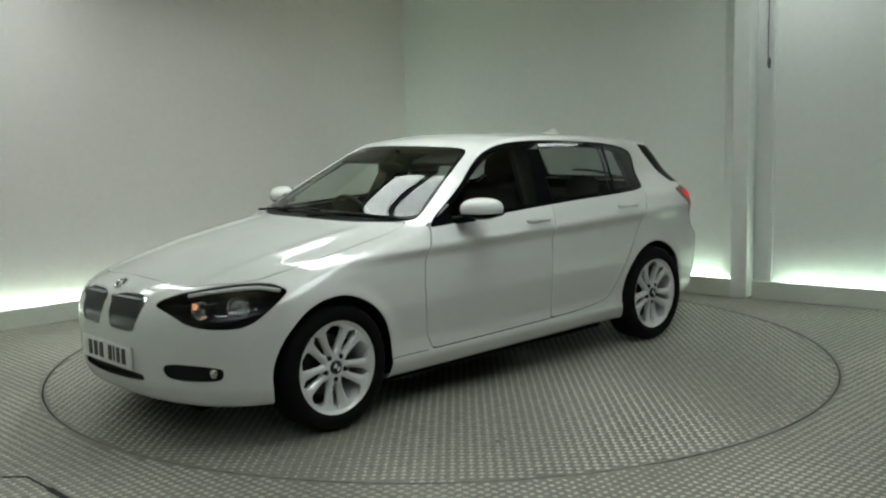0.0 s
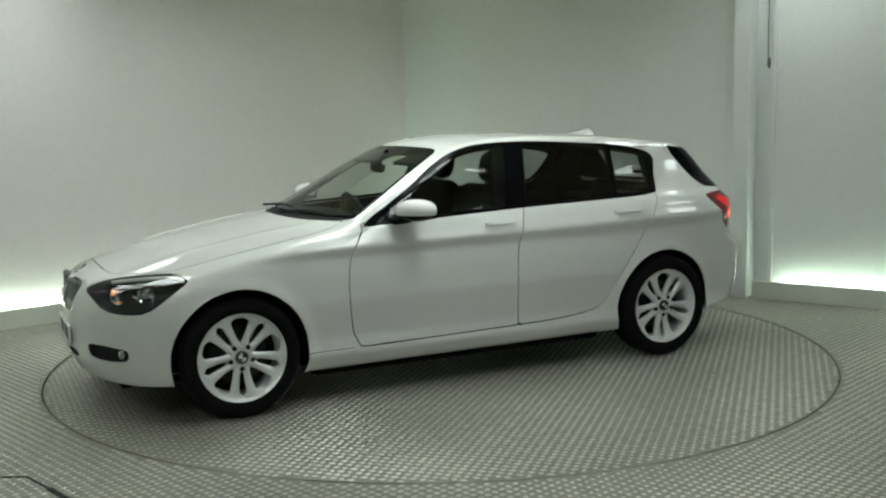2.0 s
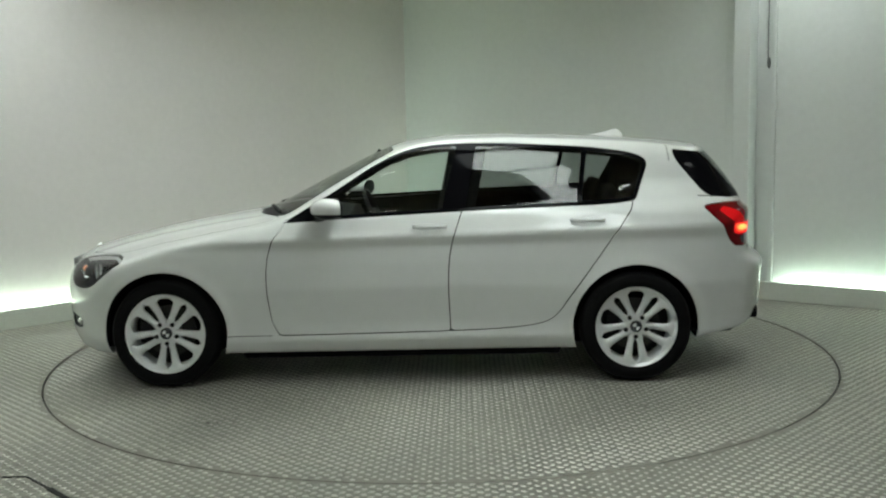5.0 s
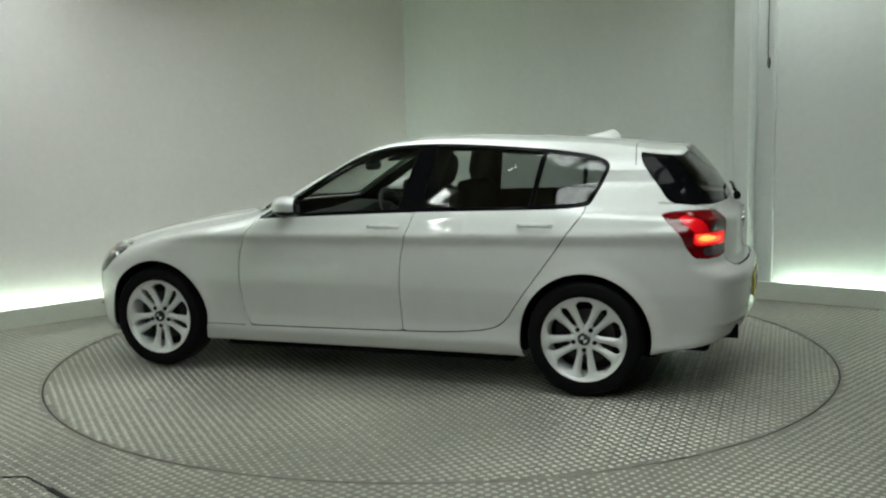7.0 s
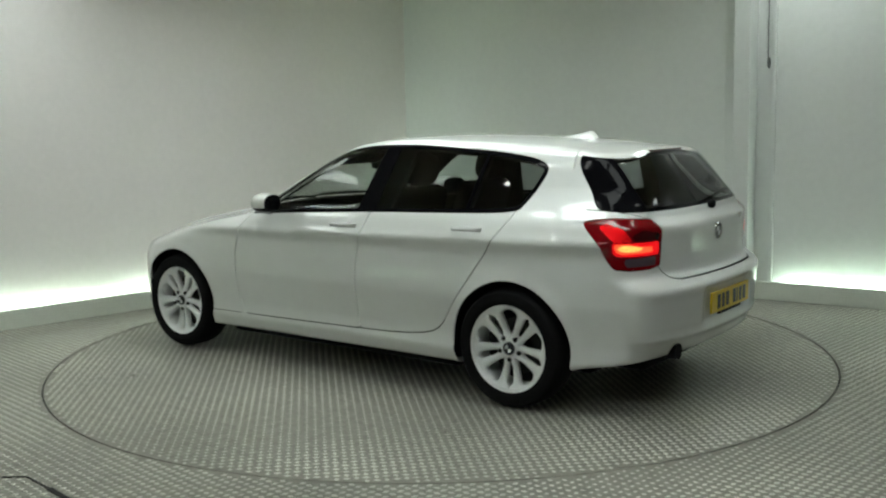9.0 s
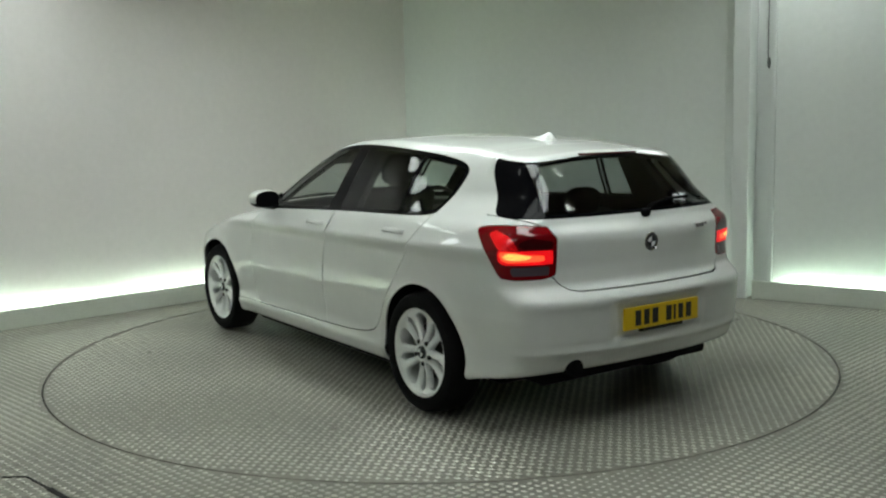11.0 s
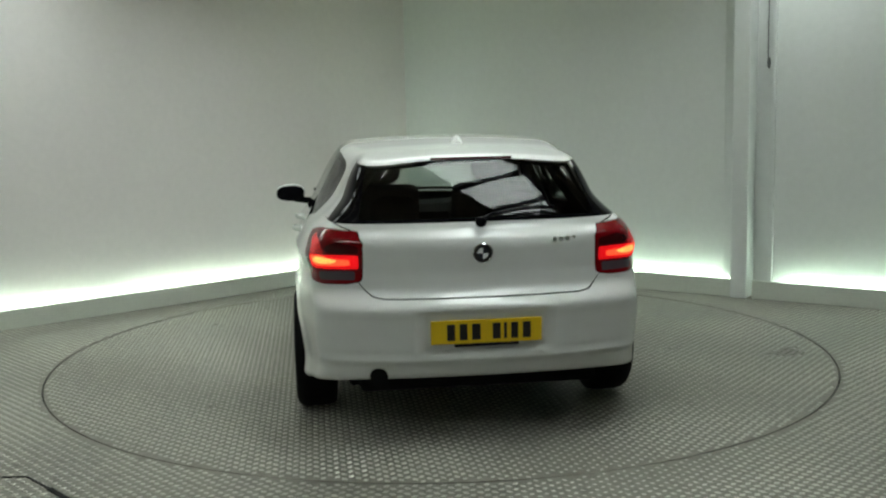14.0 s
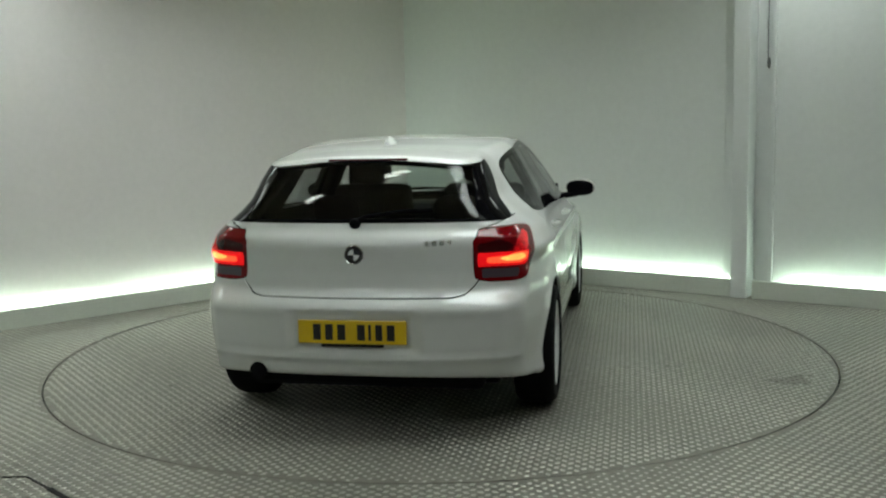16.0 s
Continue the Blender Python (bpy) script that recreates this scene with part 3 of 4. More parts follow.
for poly, lab in (([(-1.475, 0.824), (-1.15, 0.824), (-1.115, 0.840), (-1.110, 0.892), (-1.475, 0.888)], "tail_bar"), ([(-1.26, 0.8925), (-1.120, 0.8945), (-1.045, 0.965), (-1.10, 0.984), (-1.20, 0.955)], "tail_hook"),
                  ([(-1.45, 0.772), (-1.20, 0.772), (-1.20, 0.812), (-1.45, 0.815)], "tail_clear"), ([(-1.48, 0.896), (-1.28, 0.898), (-1.24, 0.925), (-1.34, 0.950), (-1.48, 0.930)], "tail_dark")):
    cut(lambda v, g=inside(poly): g(v[:, 1] + v[:, 0], v[:, 2]), lab, at_tail, ("taillight",))
core = inside([(-1.42, 0.840), (-1.18, 0.836), (-1.13, 0.850), (-1.125, 0.886), (-1.24, 0.886), (-1.28, 0.872), (-1.42, 0.866)])
cut(lambda v: core(v[:, 1] + v[:, 0], v[:, 2]), "tail_core", at_tail, ("tail_bar",))
hot = inside(rounded([(-1.36, 0.848), (-1.20, 0.846), (-1.145, 0.856), (-1.15, 0.880), (-1.26, 0.878), (-1.36, 0.860)], 1))
cut(lambda v: hot(v[:, 1] + v[:, 0], v[:, 2]), "tail_hot", at_tail, ("tail_core",))
# nose: kidneys, intakes
KID = rounded([(0.032, 0.705), (0.24, 0.705), (0.30, 0.690), (0.300, 0.62), (0.275, 0.545), (0.245, 0.530), (0.075, 0.530), (0.045, 0.545), (0.026, 0.62)], 2)
kid = inside(KID)
cut(yz(kid), "kidney_rim", FRONT)
cut(lambda v: kid(v[:, 1], v[:, 2]) + 0.006, "kidney", FRONT, ("kidney_rim",))
FOG = rounded([(0.440, 0.405), (0.690, 0.392), (0.70, 0.36), (0.685, 0.318), (0.47, 0.322), (0.435, 0.35)], 2)
cut(yz(inside(FOG)), "fog", FRONT)
LOWER = rounded([(-0.5, 0.340), (0.26, 0.340), (0.33, 0.318), (0.29, 0.292), (-0.5, 0.282)], 2)
cut(yz(inside(LOWER)), "intake", FRONT)
# shut lines
W = 0.0032


def seam(dist, region, label=None, half=W, near=0.05):
    """A joint along dist = 0; what lies within it takes the label, if one is given."""
    reach = region if label else (lambda m, n: region(m, n) & (np.abs(dist(m)) < near))
    cut(lambda v: dist(v) - half, "joint", reach)
    cut(lambda v: dist(v) + half, label or "body", reach, ("joint",))
    LAB[LAB == "joint"] = "gap"


BON = rounded([(1.935, -0.25), (1.935, 0.2), (1.895, 0.42), (1.74, 0.56), (1.60, 0.665), (1.2, 0.712), (0.9, 0.705), (0.72, 0.675), (0.70, 0.66), (0.80, 0.5), (0.890, 0.25), (0.905, -0.25)], 1)
bon = inside(BON)
on_top = lambda m, n: (n[:, 2] > 0.3) & (m[:, 0] > 0.6) & (m[:, 2] > 0.6)
seam(xy(bon), on_top, "bonnet")
F_DOOR = rounded([(0.655, 0.955), (0.64, 0.935), (0.735, 0.81), (0.760, 0.60), (0.722, 0.297), (0.6, 0.295), (-0.2, 0.305), (-0.280, 0.3068), (-0.292, 0.307), (-0.2915, 0.325), (-0.282, 0.60), (-0.298, 0.788), (-0.365, 0.985), (-0.38, 1.02), (0.3, 1.0)], 1)
R_DOOR = rounded([(-0.304, 0.3075), (-0.292, 0.307), (-0.2915, 0.325), (-0.282, 0.60), (-0.298, 0.788), (-0.365, 0.985), (-0.38, 1.02), (-1.32, 1.06), (-1.345, 1.01), (-1.262, 0.897), (-1.155, 0.745), (-0.975, 0.50), (-0.905, 0.39), (-0.82, 0.34), (-0.6, 0.315)], 1)
for poly, lab in ((F_DOOR, "front_door"), (R_DOOR, "rear_door")):
    seam(xz(inside(poly)), lambda m, n: side_on(m, n) & (m[:, 2] < 1.03), lab)
TG = [(-0.2, 0.688), (0.46, 0.690), (0.515, 0.70), (0.555, 0.735), (0.585, 0.775), (0.60, 1.0), (0.69, 1.035), (0.75, 1.06), (0.75, 1.42), (-0.2, 1.42)]
seam(yz(inside(TG)), lambda m, n: (m[:, 0] < -1.72), "tailgate")
seam(lambda v: v[:, 0] + 1.545 + 0.10 * v[:, 1] ** 2, lambda m, n: (n[:, 2] > 0.25) & (m[:, 2] > 1.24) & (m[:, 1] < 0.66), None, 0.0024)
# sill joint before the front door
seam(lambda v: v[:, 2] - 0.294, lambda m, n: (m[:, 1] > 0.7) & (m[:, 0] > 0.725) & (m[:, 0] < 1.05), None, 0.002)
# panels that meet without a wide joint
cut(lambda v: -(v[:, 0] - 1.69 - (v[:, 2] - 0.46) * 0.5), "front_bumper", lambda m, n: m[:, 0] > 1.3)
cut(lambda v: np.maximum((v[:, 2] - 0.50) * 0.78 + (v[:, 0] + 1.715), v[:, 2] - 0.757), "rear_bumper", lambda m, n: m[:, 0] < -1.5)
cut(lambda v: np.maximum(v[:, 1] - 0.49, np.abs(v[:, 0] + 0.74) - 0.80), "roof", lambda m, n: (n[:, 2] > 0.5) & (m[:, 2] > 1.28))
cut(lambda v: v[:, 0] + 1.547 + 0.10 * v[:, 1] ** 2, "spoiler", lambda m, n: (n[:, 2] > 0.2) & (m[:, 2] > 1.24) & (m[:, 0] < -1.4))
cut(lambda v: np.maximum(0.745 - v[:, 0], 0.295 - v[:, 2]), "front_wing", lambda m, n: (m[:, 0] > 0.6) & (m[:, 1] > 0.40) & (m[:, 2] < 0.96))
cut(lambda v: np.maximum(v[:, 2] - 0.292, np.abs(v[:, 0]) - 1.02), "sill", lambda m, n: m[:, 1] > 0.5)
cut(lambda v: v[:, 2] - 0.20, "under", lambda m, n: n[:, 2] < -0.55)


def shell(name, labels, mat, parent, label="", side=0, sink=0.0, rim=0.010, flip=False):
    """The skin's faces with these labels as one mesh: side 1 left, -1 right, 0 both halves joined; turned in at its edges."""
    t = T[np.isin(LAB, labels)]
    ids, inv = np.unique(t, return_inverse=True)
    t = inv.reshape(-1, 3)
    v, n = V[ids] - sink * NRM[ids], NRM[ids]
    if side == 0:
        mir = np.array([1, -1, 1])
        k = len(v)
        other = np.where(np.abs(V[ids][:, 1]) < 1e-9, np.arange(k), np.arange(k) + k)
        v, n = np.concatenate([v, v * mir]), np.concatenate([n, n * mir])
        t = np.concatenate([t, other[t][:, ::-1]])
    elif side < 0:
        v, n, t = v * np.array([1, -1, 1]), n * np.array([1, -1, 1]), t[:, ::-1]
    if rim:
        e = np.concatenate([t[:, [0, 1]], t[:, [1, 2]], t[:, [2, 0]]])
        key = np.sort(e, 1)
        _, first_at, cnt = np.unique(key, axis=0, return_index=True, return_counts=True)
        edge = e[first_at[cnt == 1]]
        k = len(v)
        uni, inv = np.unique(edge, return_inverse=True)
        inv = inv.reshape(-1, 2)
        v = np.concatenate([v, v[uni], v[uni] - rim * n[uni]])
        m = len(uni)
        a, b = k + inv[:, 0], k + inv[:, 1]
        q = np.stack([b, a, a + m, b + m], 1)
    me = bpy.data.meshes.new(name)
    faces = t.tolist() + (q.tolist() if rim else [])
    me.from_pydata(v.tolist(), [], faces)
    me.materials.append(mat)
    me.polygons.foreach_set("use_smooth", [True] * len(t) + [False] * (len(faces) - len(t)))
    full = np.zeros((len(v), 3))
    full[:len(n)] = n
    me.normals_split_custom_set_from_vertices(full.tolist())
    ob = new(name, me)
    ob.parent = parent
    return tagged(ob, label) if label else ob


car = tagged(new("car"), "white five-door hatchback car standing on the turntable", "car")
shell("body", ["body"], PAINT, car, "glossy white painted steel body")
shell("front_bumper", ["front_bumper"], PAINT, car, "glossy white front bumper", rim=0.006)
shell("rear_bumper", ["rear_bumper"], PAINT, car, "glossy white rear bumper", rim=0.006)
shell("roof", ["roof"], PAINT, car, "glossy white roof panel", rim=0.004)
for side in (1, -1):
    shell("front_wing", ["front_wing"], PAINT, car, "glossy white front wing", side, rim=0.006)
    shell("sill", ["sill"], PAINT, car, "glossy white sill panel", side, rim=0.004)
shell("bonnet", ["bonnet"], PAINT, car, "glossy white painted bonnet")
tailgate = shell("tailgate", ["tailgate"], PAINT, car, "glossy white painted tailgate")
shell("spoiler", ["spoiler"], PAINT, tailgate, "glossy white roof spoiler", rim=0.006)
shell("rear_window", ["rear_window"], REAR_GLASS, tailgate, "dark tinted rear window glass", rim=0.004)
shell("rear_window_border", ["rear_trim"], BLACK, tailgate, "gloss black border of the rear window", rim=0.006)
shell("windscreen", ["screen"], SCREEN_GLASS, car, "clear windscreen glass", rim=0.004)
shell("windscreen_border", ["screen_trim"], BLACK, car, "black border of the windscreen", rim=0.006)
shell("cowl", ["cowl"], MATT, car, "black plastic wiper well", sink=0.012)
shell("underbody", ["under"], LINER, car, "black underbody", sink=0.0)
for side in (1, -1):
    fd = shell("front_door", ["front_door"], PAINT, car, "glossy white front door", side)
    shell("window_glass", ["front_glass"], SIDE_GLASS, fd, "tinted side window glass", side, rim=0.004)
    rd = shell("rear_door", ["rear_door"], PAINT, car, "glossy white rear door", side)
    shell("window_glass", ["rear_glass"], REAR_GLASS, rd, "dark tinted side window glass", side, rim=0.004)
    shell("quarter_glass", ["quarter_glass"], REAR_GLASS, rd, "small tinted quarter window", side, rim=0.004)
    shell("window_surround", ["trim"], BLACK, car, "gloss black window frame and pillar", side, rim=0.006)
    hl = shell("headlight", ["headlight"], LENS, car, "clear headlight lens over dark housing", side, rim=0.0)
    shell("housing", ["headlight"], HOUSING, hl, "dark headlight housing", side, sink=0.075, rim=-0.073)
    tl = shell("tail_light", ["taillight"], RED, car, "red tail light", side, rim=0.02)
    shell("light_bar", ["tail_bar"], RED_GLOW, tl, "lit red light bar", side, rim=0.004)
    shell("light_core", ["tail_core"], HOT_GLOW, tl, "brightly lit orange core of the light bar", side, rim=0.004)
    shell("light_bulb", ["tail_hot"], BULB_GLOW, tl, "yellow-orange glow of the bulb", side, rim=0.004)
    shell("light_hook", ["tail_hook"], HOOK_GLOW, tl, "lit red light hook", side, rim=0.004)
    shell("reversing_lens", ["tail_clear"], CLEAR, tl, "clear reversing lamp", side, rim=0.004)
    shell("dark_lens", ["tail_dark"], DARK_RED, tl, "dark red upper lens", side, rim=0.004)
    kd = shell("grille", ["kidney_rim"], CHROME, car, "grey kidney-shaped grille with a chrome rim", side, sink=-0.002, rim=0.026)
    shell("grille_back", ["kidney"], GREY, kd, "grey grille mesh", side, sink=0.016, rim=0.0)
    bm = None
    for i in range(15):
        y = 0.048 + i * 0.0165
        bm = box((2.05, y - 0.0035, 0.54), (2.092 - 0.62 * y ** 2.8, y + 0.0035, 0.69), 0.002, 1, bm)
    if side < 0:
        moved(bm, Matrix.Diagonal((1, -1, 1, 1)))
        bmesh.ops.reverse_faces(bm, faces=bm.faces)
    part("slat", bm, GREY, kd)
    shell("side_intake", ["fog"], MATT, car, "black lower side intake", side, sink=0.022, rim=-0.022)
shell("lower_intake", ["intake"], MATT, car, "black lower centre intake", sink=0.03, rim=-0.03)
# black lining behind the panels, which shows in the joints and through the windows
shell("lining", ["body", "front_bumper", "rear_bumper", "roof", "spoiler", "front_wing", "sill", "bonnet", "tailgate", "front_door", "rear_door", "gap", "cowl", "taillight", "tail_bar", "tail_hook", "tail_clear", "tail_dark", "fog", "intake", "kidney", "kidney_rim", "trim", "screen_trim"],
      LINER, car, "dark lining behind the body panels", sink=0.034, rim=0.0)


# ---- wheels ----
def wheel_parts():
    w = new("wheel")
    tyre = lathe([(0.226, -0.095), (0.262, -0.108), (0.292, -0.104), (0.309, -0.088), (0.3155, -0.05), (0.3155, 0.05), (0.309, 0.080), (0.296, 0.098), (0.268, 0.106), (0.245, 0.102), (0.230, 0.090), (0.222, 0.075)], 72)
    bmesh.ops.recalc_face_normals(tyre, faces=tyre.faces)
    part("tyre", tyre, RUBBER, w, "black road tyre", True)
    rim = lathe([(0.218, -0.09), (0.205, -0.05), (0.200, 0.045), (0.209, 0.070), (0.218, 0.086), (0.231, 0.093), (0.2335, 0.089), (0.231, 0.080), (0.222, 0.070)], 72)
    bmesh.ops.recalc_face_normals(rim, faces=rim.faces)
    part("rim", rim, ALLOY, w, "silver painted alloy rim", True)
    def slot(r):
        u = (r - 0.078) / 0.122
        return 0.0190 * (0.50 + 0.55 * u) * min(1, u * 5, (1 - u) * 7) ** 0.5 if 0 < u < 1 else 0.0

    def gap_between(r):
        u = (r - 0.070) / 0.141
        return 0.0545 * u ** 0.75 * min(1, u * 8, (1 - u) * 6) ** 0.5 if 0 < u < 1 else 0.0

    for k in range(5):
        for s in (-1, 1):
            a = radians(-90 + 72 * k)
            bm = bmesh.new()
            rows = []
            for i in range(29):
                u = i / 28
                r = 0.050 + u * 0.166
                inner = slot(r) / r + 0.0004
                outer = radians(36) - gap_between(r) / r - 0.0004
                h = 0.068 - 0.008 * math.sin(math.pi * u) + 0.014 * u
                mid, half = (inner + outer) / 2, (outer - inner) / 2
                edge = min(0.4, 0.006 / max(half * r, 0.008))
                sec = ((-1, h - 0.012), (-1 + edge, h - 0.002), (-0.15, h + 0.003), (0.15, h + 0.003), (1 - edge, h - 0.002), (1, h - 0.012), (0.85, h - 0.030), (-0.85, h - 0.030))
                rows.append([bm.verts.new((r * math.cos(a + s * (mid + o * half)), hh, r * math.sin(a + s * (mid + o * half)))) for o, hh in sec])
            for r0, r1 in zip(rows, rows[1:]):
                for j in range(8):
                    bm.faces.new((r0[j], r0[(j + 1) % 8], r1[(j + 1) % 8], r1[j]))
            bm.faces.new(rows[0])
            bm.faces.new(rows[-1])
            bmesh.ops.recalc_face_normals(bm, faces=bm.faces)
            part("spoke", bm, ALLOY, w, "", True)
        b = radians(90 + 72 * k)
        bolt = lathe([(0.0125, 0.055), (0.0125, 0.0725), (0.008, 0.0740), (0.0001, 0.0740)], 12)
        part("bolt", moved(bolt, pose(0.060 * math.cos(b - radians(180)), 0, 0.060 * math.sin(b - radians(180)))), GAP, w, "dark wheel bolt", True)
    hub = lathe([(0.066, 0.035), (0.064, 0.062), (0.056, 0.070), (0.036, 0.072), (0.034, 0.066)], 40)
    bmesh.ops.recalc_face_normals(hub, faces=hub.faces)
    part("hub", hub, ALLOY, w, "", True)
    c = lathe([(0.034, 0.066), (0.0335, 0.079), (0.030, 0.082), (0.0001, 0.083)], 32)
    part("hub_cap", c, BLUE, w, "round dark badge cap", True)
    bm = bmesh.new()
    for q in (0, 2):
        vs = [bm.verts.new((0, 0.0842, 0))] + [bm.verts.new((0.021 * math.cos(radians(90 * q + 90 * i / 6)), 0.0842, 0.021 * math.sin(radians(90 * q + 90 * i / 6)))) for i in range(7)]
        bm.faces.new(vs)
    part("badge_quarter", bm, WHITE, w)
    part("brake_disc", cap(lathe([(0.150, -0.03), (0.150, -0.005), (0.09, -0.005), (0.085, 0.03)], 48), 0.085, 0.03), DISC, w, "steel brake disc", True)
    cal = box((0.085, -0.035, -0.07), (0.165, 0.022, 0.07), 0.012)
    part("brake_caliper", cal, MATT, w)
    back = cap(lathe([(0.20, -0.075), (0.20, -0.07)], 32), 0.205, -0.07, 32)
    part("backing", back, GAP, w)
    return w


wheel = wheel_parts()
wheel.parent = car
wheel.matrix_basis = pose(WHEEL_X, 0.772, WHEEL_Z)
copy_thing(wheel, pose(-WHEEL_X, 0.785, WHEEL_Z))
copy_thing(wheel, pose(WHEEL_X, -0.772, WHEEL_Z, 0, 0, 180))
copy_thing(wheel, pose(-WHEEL_X, -0.785, WHEEL_Z, 0, 0, 180))
for wx in (WHEEL_X, -WHEEL_X):
    for s in (1, -1):
        bm = bmesh.new()
        n = 28
        rows = []
        for i in range(n + 1):
            a = math.pi * (-0.07 + 1.14 * i / n)
            x, z = wx + (ARCH + 0.004) * math.cos(a), WHEEL_Z + (ARCH + 0.004) * math.sin(a)
            yo = 0.80 if abs(x) > 1.6 else 0.845
            rows.append([bm.verts.new((x, s * yo, z)), bm.verts.new((wx + 0.37 * math.cos(a), s * 0.52, WHEEL_Z + 0.37 * math.sin(a)))])
        for r0, r1 in zip(rows, rows[1:]):
            bm.faces.new((r0[0], r0[1], r1[1], r1[0]))
        bm.faces.new([r[1] for r in rows])
        part("wheel_arch_liner", bm, LINER, car, "black wheel arch liner")


# ---- small parts of the car ----
def mirrored(bm, s):
    if s < 0:
        moved(bm, Matrix.Diagonal((1, -1, 1, 1)))
        bmesh.ops.reverse_faces(bm, faces=bm.faces)
    return bm


def blob(centre, size, power=2.6, n=28, m=16, bend=0.0):
    """A rounded block: a superellipsoid."""
    bm = bmesh.new()
    bmesh.ops.create_uvsphere(bm, u_segments=n, v_segments=m, radius=1)
    for v in bm.verts:
        d = v.co.normalized()
        r = (abs(d.x) ** power + abs(d.y) ** power + abs(d.z) ** power) ** (-1 / power)
        v.co = Vector((centre[i] + d[i] * r * size[i] for i in range(3)))
        v.co.x -= bend * (v.co.y - centre[1])
    return bm


def halved(bm, at, way):
    bmesh.ops.bisect_plane(bm, geom=bm.verts[:] + bm.edges[:] + bm.faces[:], plane_co=at, plane_no=way, clear_outer=True)
    return bm


for s in (1, -1):
    form = ((0.380, 0.925, 1.022), (0.094, 0.102, 0.060), 2.25, 28, 16, 0.30)
    rear_cut = ((0.318, 0.925, 0), (-1, -0.30, 0))
    cap_bm = halved(halved(blob(*form), *rear_cut), (0, 0, 0.998), (0, 0, -1))
    mir = part("door_mirror", mirrored(cap_bm, s), PAINT, car, "glossy white door mirror cap", True)
    low = halved(halved(blob(*form), *rear_cut), (0, 0, 0.999), (0, 0, 1))
    part("mirror_base", mirrored(low, s), BLACK, mir, "black lower mirror shell", True)
    g = blob((0.317, 0.925, 1.021), (0.009, 0.094, 0.052), 2.5, 28, 16, 0.30)
    part("mirror_glass", mirrored(g, s), BLACK, mir, "dark mirror glass and black surround", True)
    part("mirror_foot", mirrored(tube([(0.47, 0.775, 0.955), (0.45, 0.83, 0.962), (0.41, 0.90, 0.975)], 0.022, 10), s), BLACK, mir, "black mirror foot", True)
    part("mirror_sail", mirrored(extruded([(0.62, 0.945), (0.47, 0.955), (0.47, 1.045)], 0.02), s), BLACK, car, "black triangle at the mirror foot").location = (0, 0.765 * s if s > 0 else -0.765, 0)
    for x, z, w in ((-0.185, 0.905, "front"), (-1.075, 0.924, "rear")):
        bm = bmesh.new()
        rows = []
        for i in range(13):
            u = i / 12
            px = x + 0.098 - 0.196 * u
            out = 0.845 + 0.040 * math.sin(math.pi * min(1, max(0, u))) ** 0.45
            rows.append([bm.verts.new((px, out + oy, z + oz + 0.006 * math.sin(math.pi * u))) for oy, oz in ((0, -0.010), (0.006, 0.0), (0, 0.012), (-0.012, 0.012), (-0.012, -0.010))])
        for r0, r1 in zip(rows, rows[1:]):
            for j in range(5):
                bm.faces.new((r0[j], r0[(j + 1) % 5], r1[(j + 1) % 5], r1[j]))
        bm.faces.new(rows[0])
        bm.faces.new(rows[-1])
        bmesh.ops.recalc_face_normals(bm, faces=bm.faces)
        door = [o for o in car.children if o.name.startswith(w + "_door") and (o.data.vertices[0].co.y > 0) == (s > 0)][0]
        part("handle", mirrored(bm, s), PAINT, door, "white pull handle", True)
        part("handle_recess", mirrored(blob((x + 0.01, 0.842, z - 0.008), (0.07, 0.008, 0.026), 2.2), s), PAINT, door, "white panel behind the handle", True)
    # headlight inside: two round reflectors, an amber lamp, a bright brow
    hl = [o for o in car.children if o.name.startswith("headlight") and (o.data.vertices[0].co.y > 0) == (s > 0)][0]
    for (cx, cy, cz), r, mt, lb in (((1.772, 0.672, 0.652), 0.050, CHROME, "round chrome lamp reflector"), ((1.895, 0.548, 0.642), 0.042, CHROME, "round chrome lamp reflector")):
        lamp = lathe([(r, 0.0), (r * 1.04, 0.006), (r * 0.92, 0.004), (r * 0.7, -0.012), (0.001, -0.022)], 32)
        bmesh.ops.recalc_face_normals(lamp, faces=lamp.faces)
        part("reflector", mirrored(moved(lamp, pose(cx, cy, cz, 0, 0, -48)), s), mt, hl, lb, True)
        part("bulb_lens", mirrored(blob((cx + 0.012, cy + 0.013, cz), (r * 0.5,) * 3, 2.0, 16, 10), s), LENS, hl, "clear round projector lens", True)
    part("indicator", mirrored(blob((1.912, 0.522, 0.660), (0.012, 0.014, 0.017), 2.2), s), AMBER, hl, "amber lit bulb", True)
    part("brow", mirrored(tube([(1.905, 0.455, 0.702), (1.83, 0.515, 0.716), (1.74, 0.595, 0.727), (1.66, 0.675, 0.735), (1.605, 0.775, 0.724)], 0.0095, 8), s), ALLOY, hl, "bright brow strip", True)
    part("side_light", mirrored(blob((1.955, 0.460, 0.655), (0.016, 0.040, 0.014), 2.4, bend=0.55), s), HOUSING, hl, "dark side light strip", True)
    # made-up fin, blocks the amber glow from the side
    part("lamp_divider", mirrored(box((1.830, 0.577, 0.618), (1.893, 0.582, 0.672), 0.002, 1), s), HOUSING, hl, "dark fin added to hide the amber bulb from the side")
    # fog lamp
    part("fog_lamp", mirrored(blob((1.905, 0.652, 0.360), (0.020, 0.022, 0.024), 2.4), s), CHROME, car, "small chrome fog lamp", True)

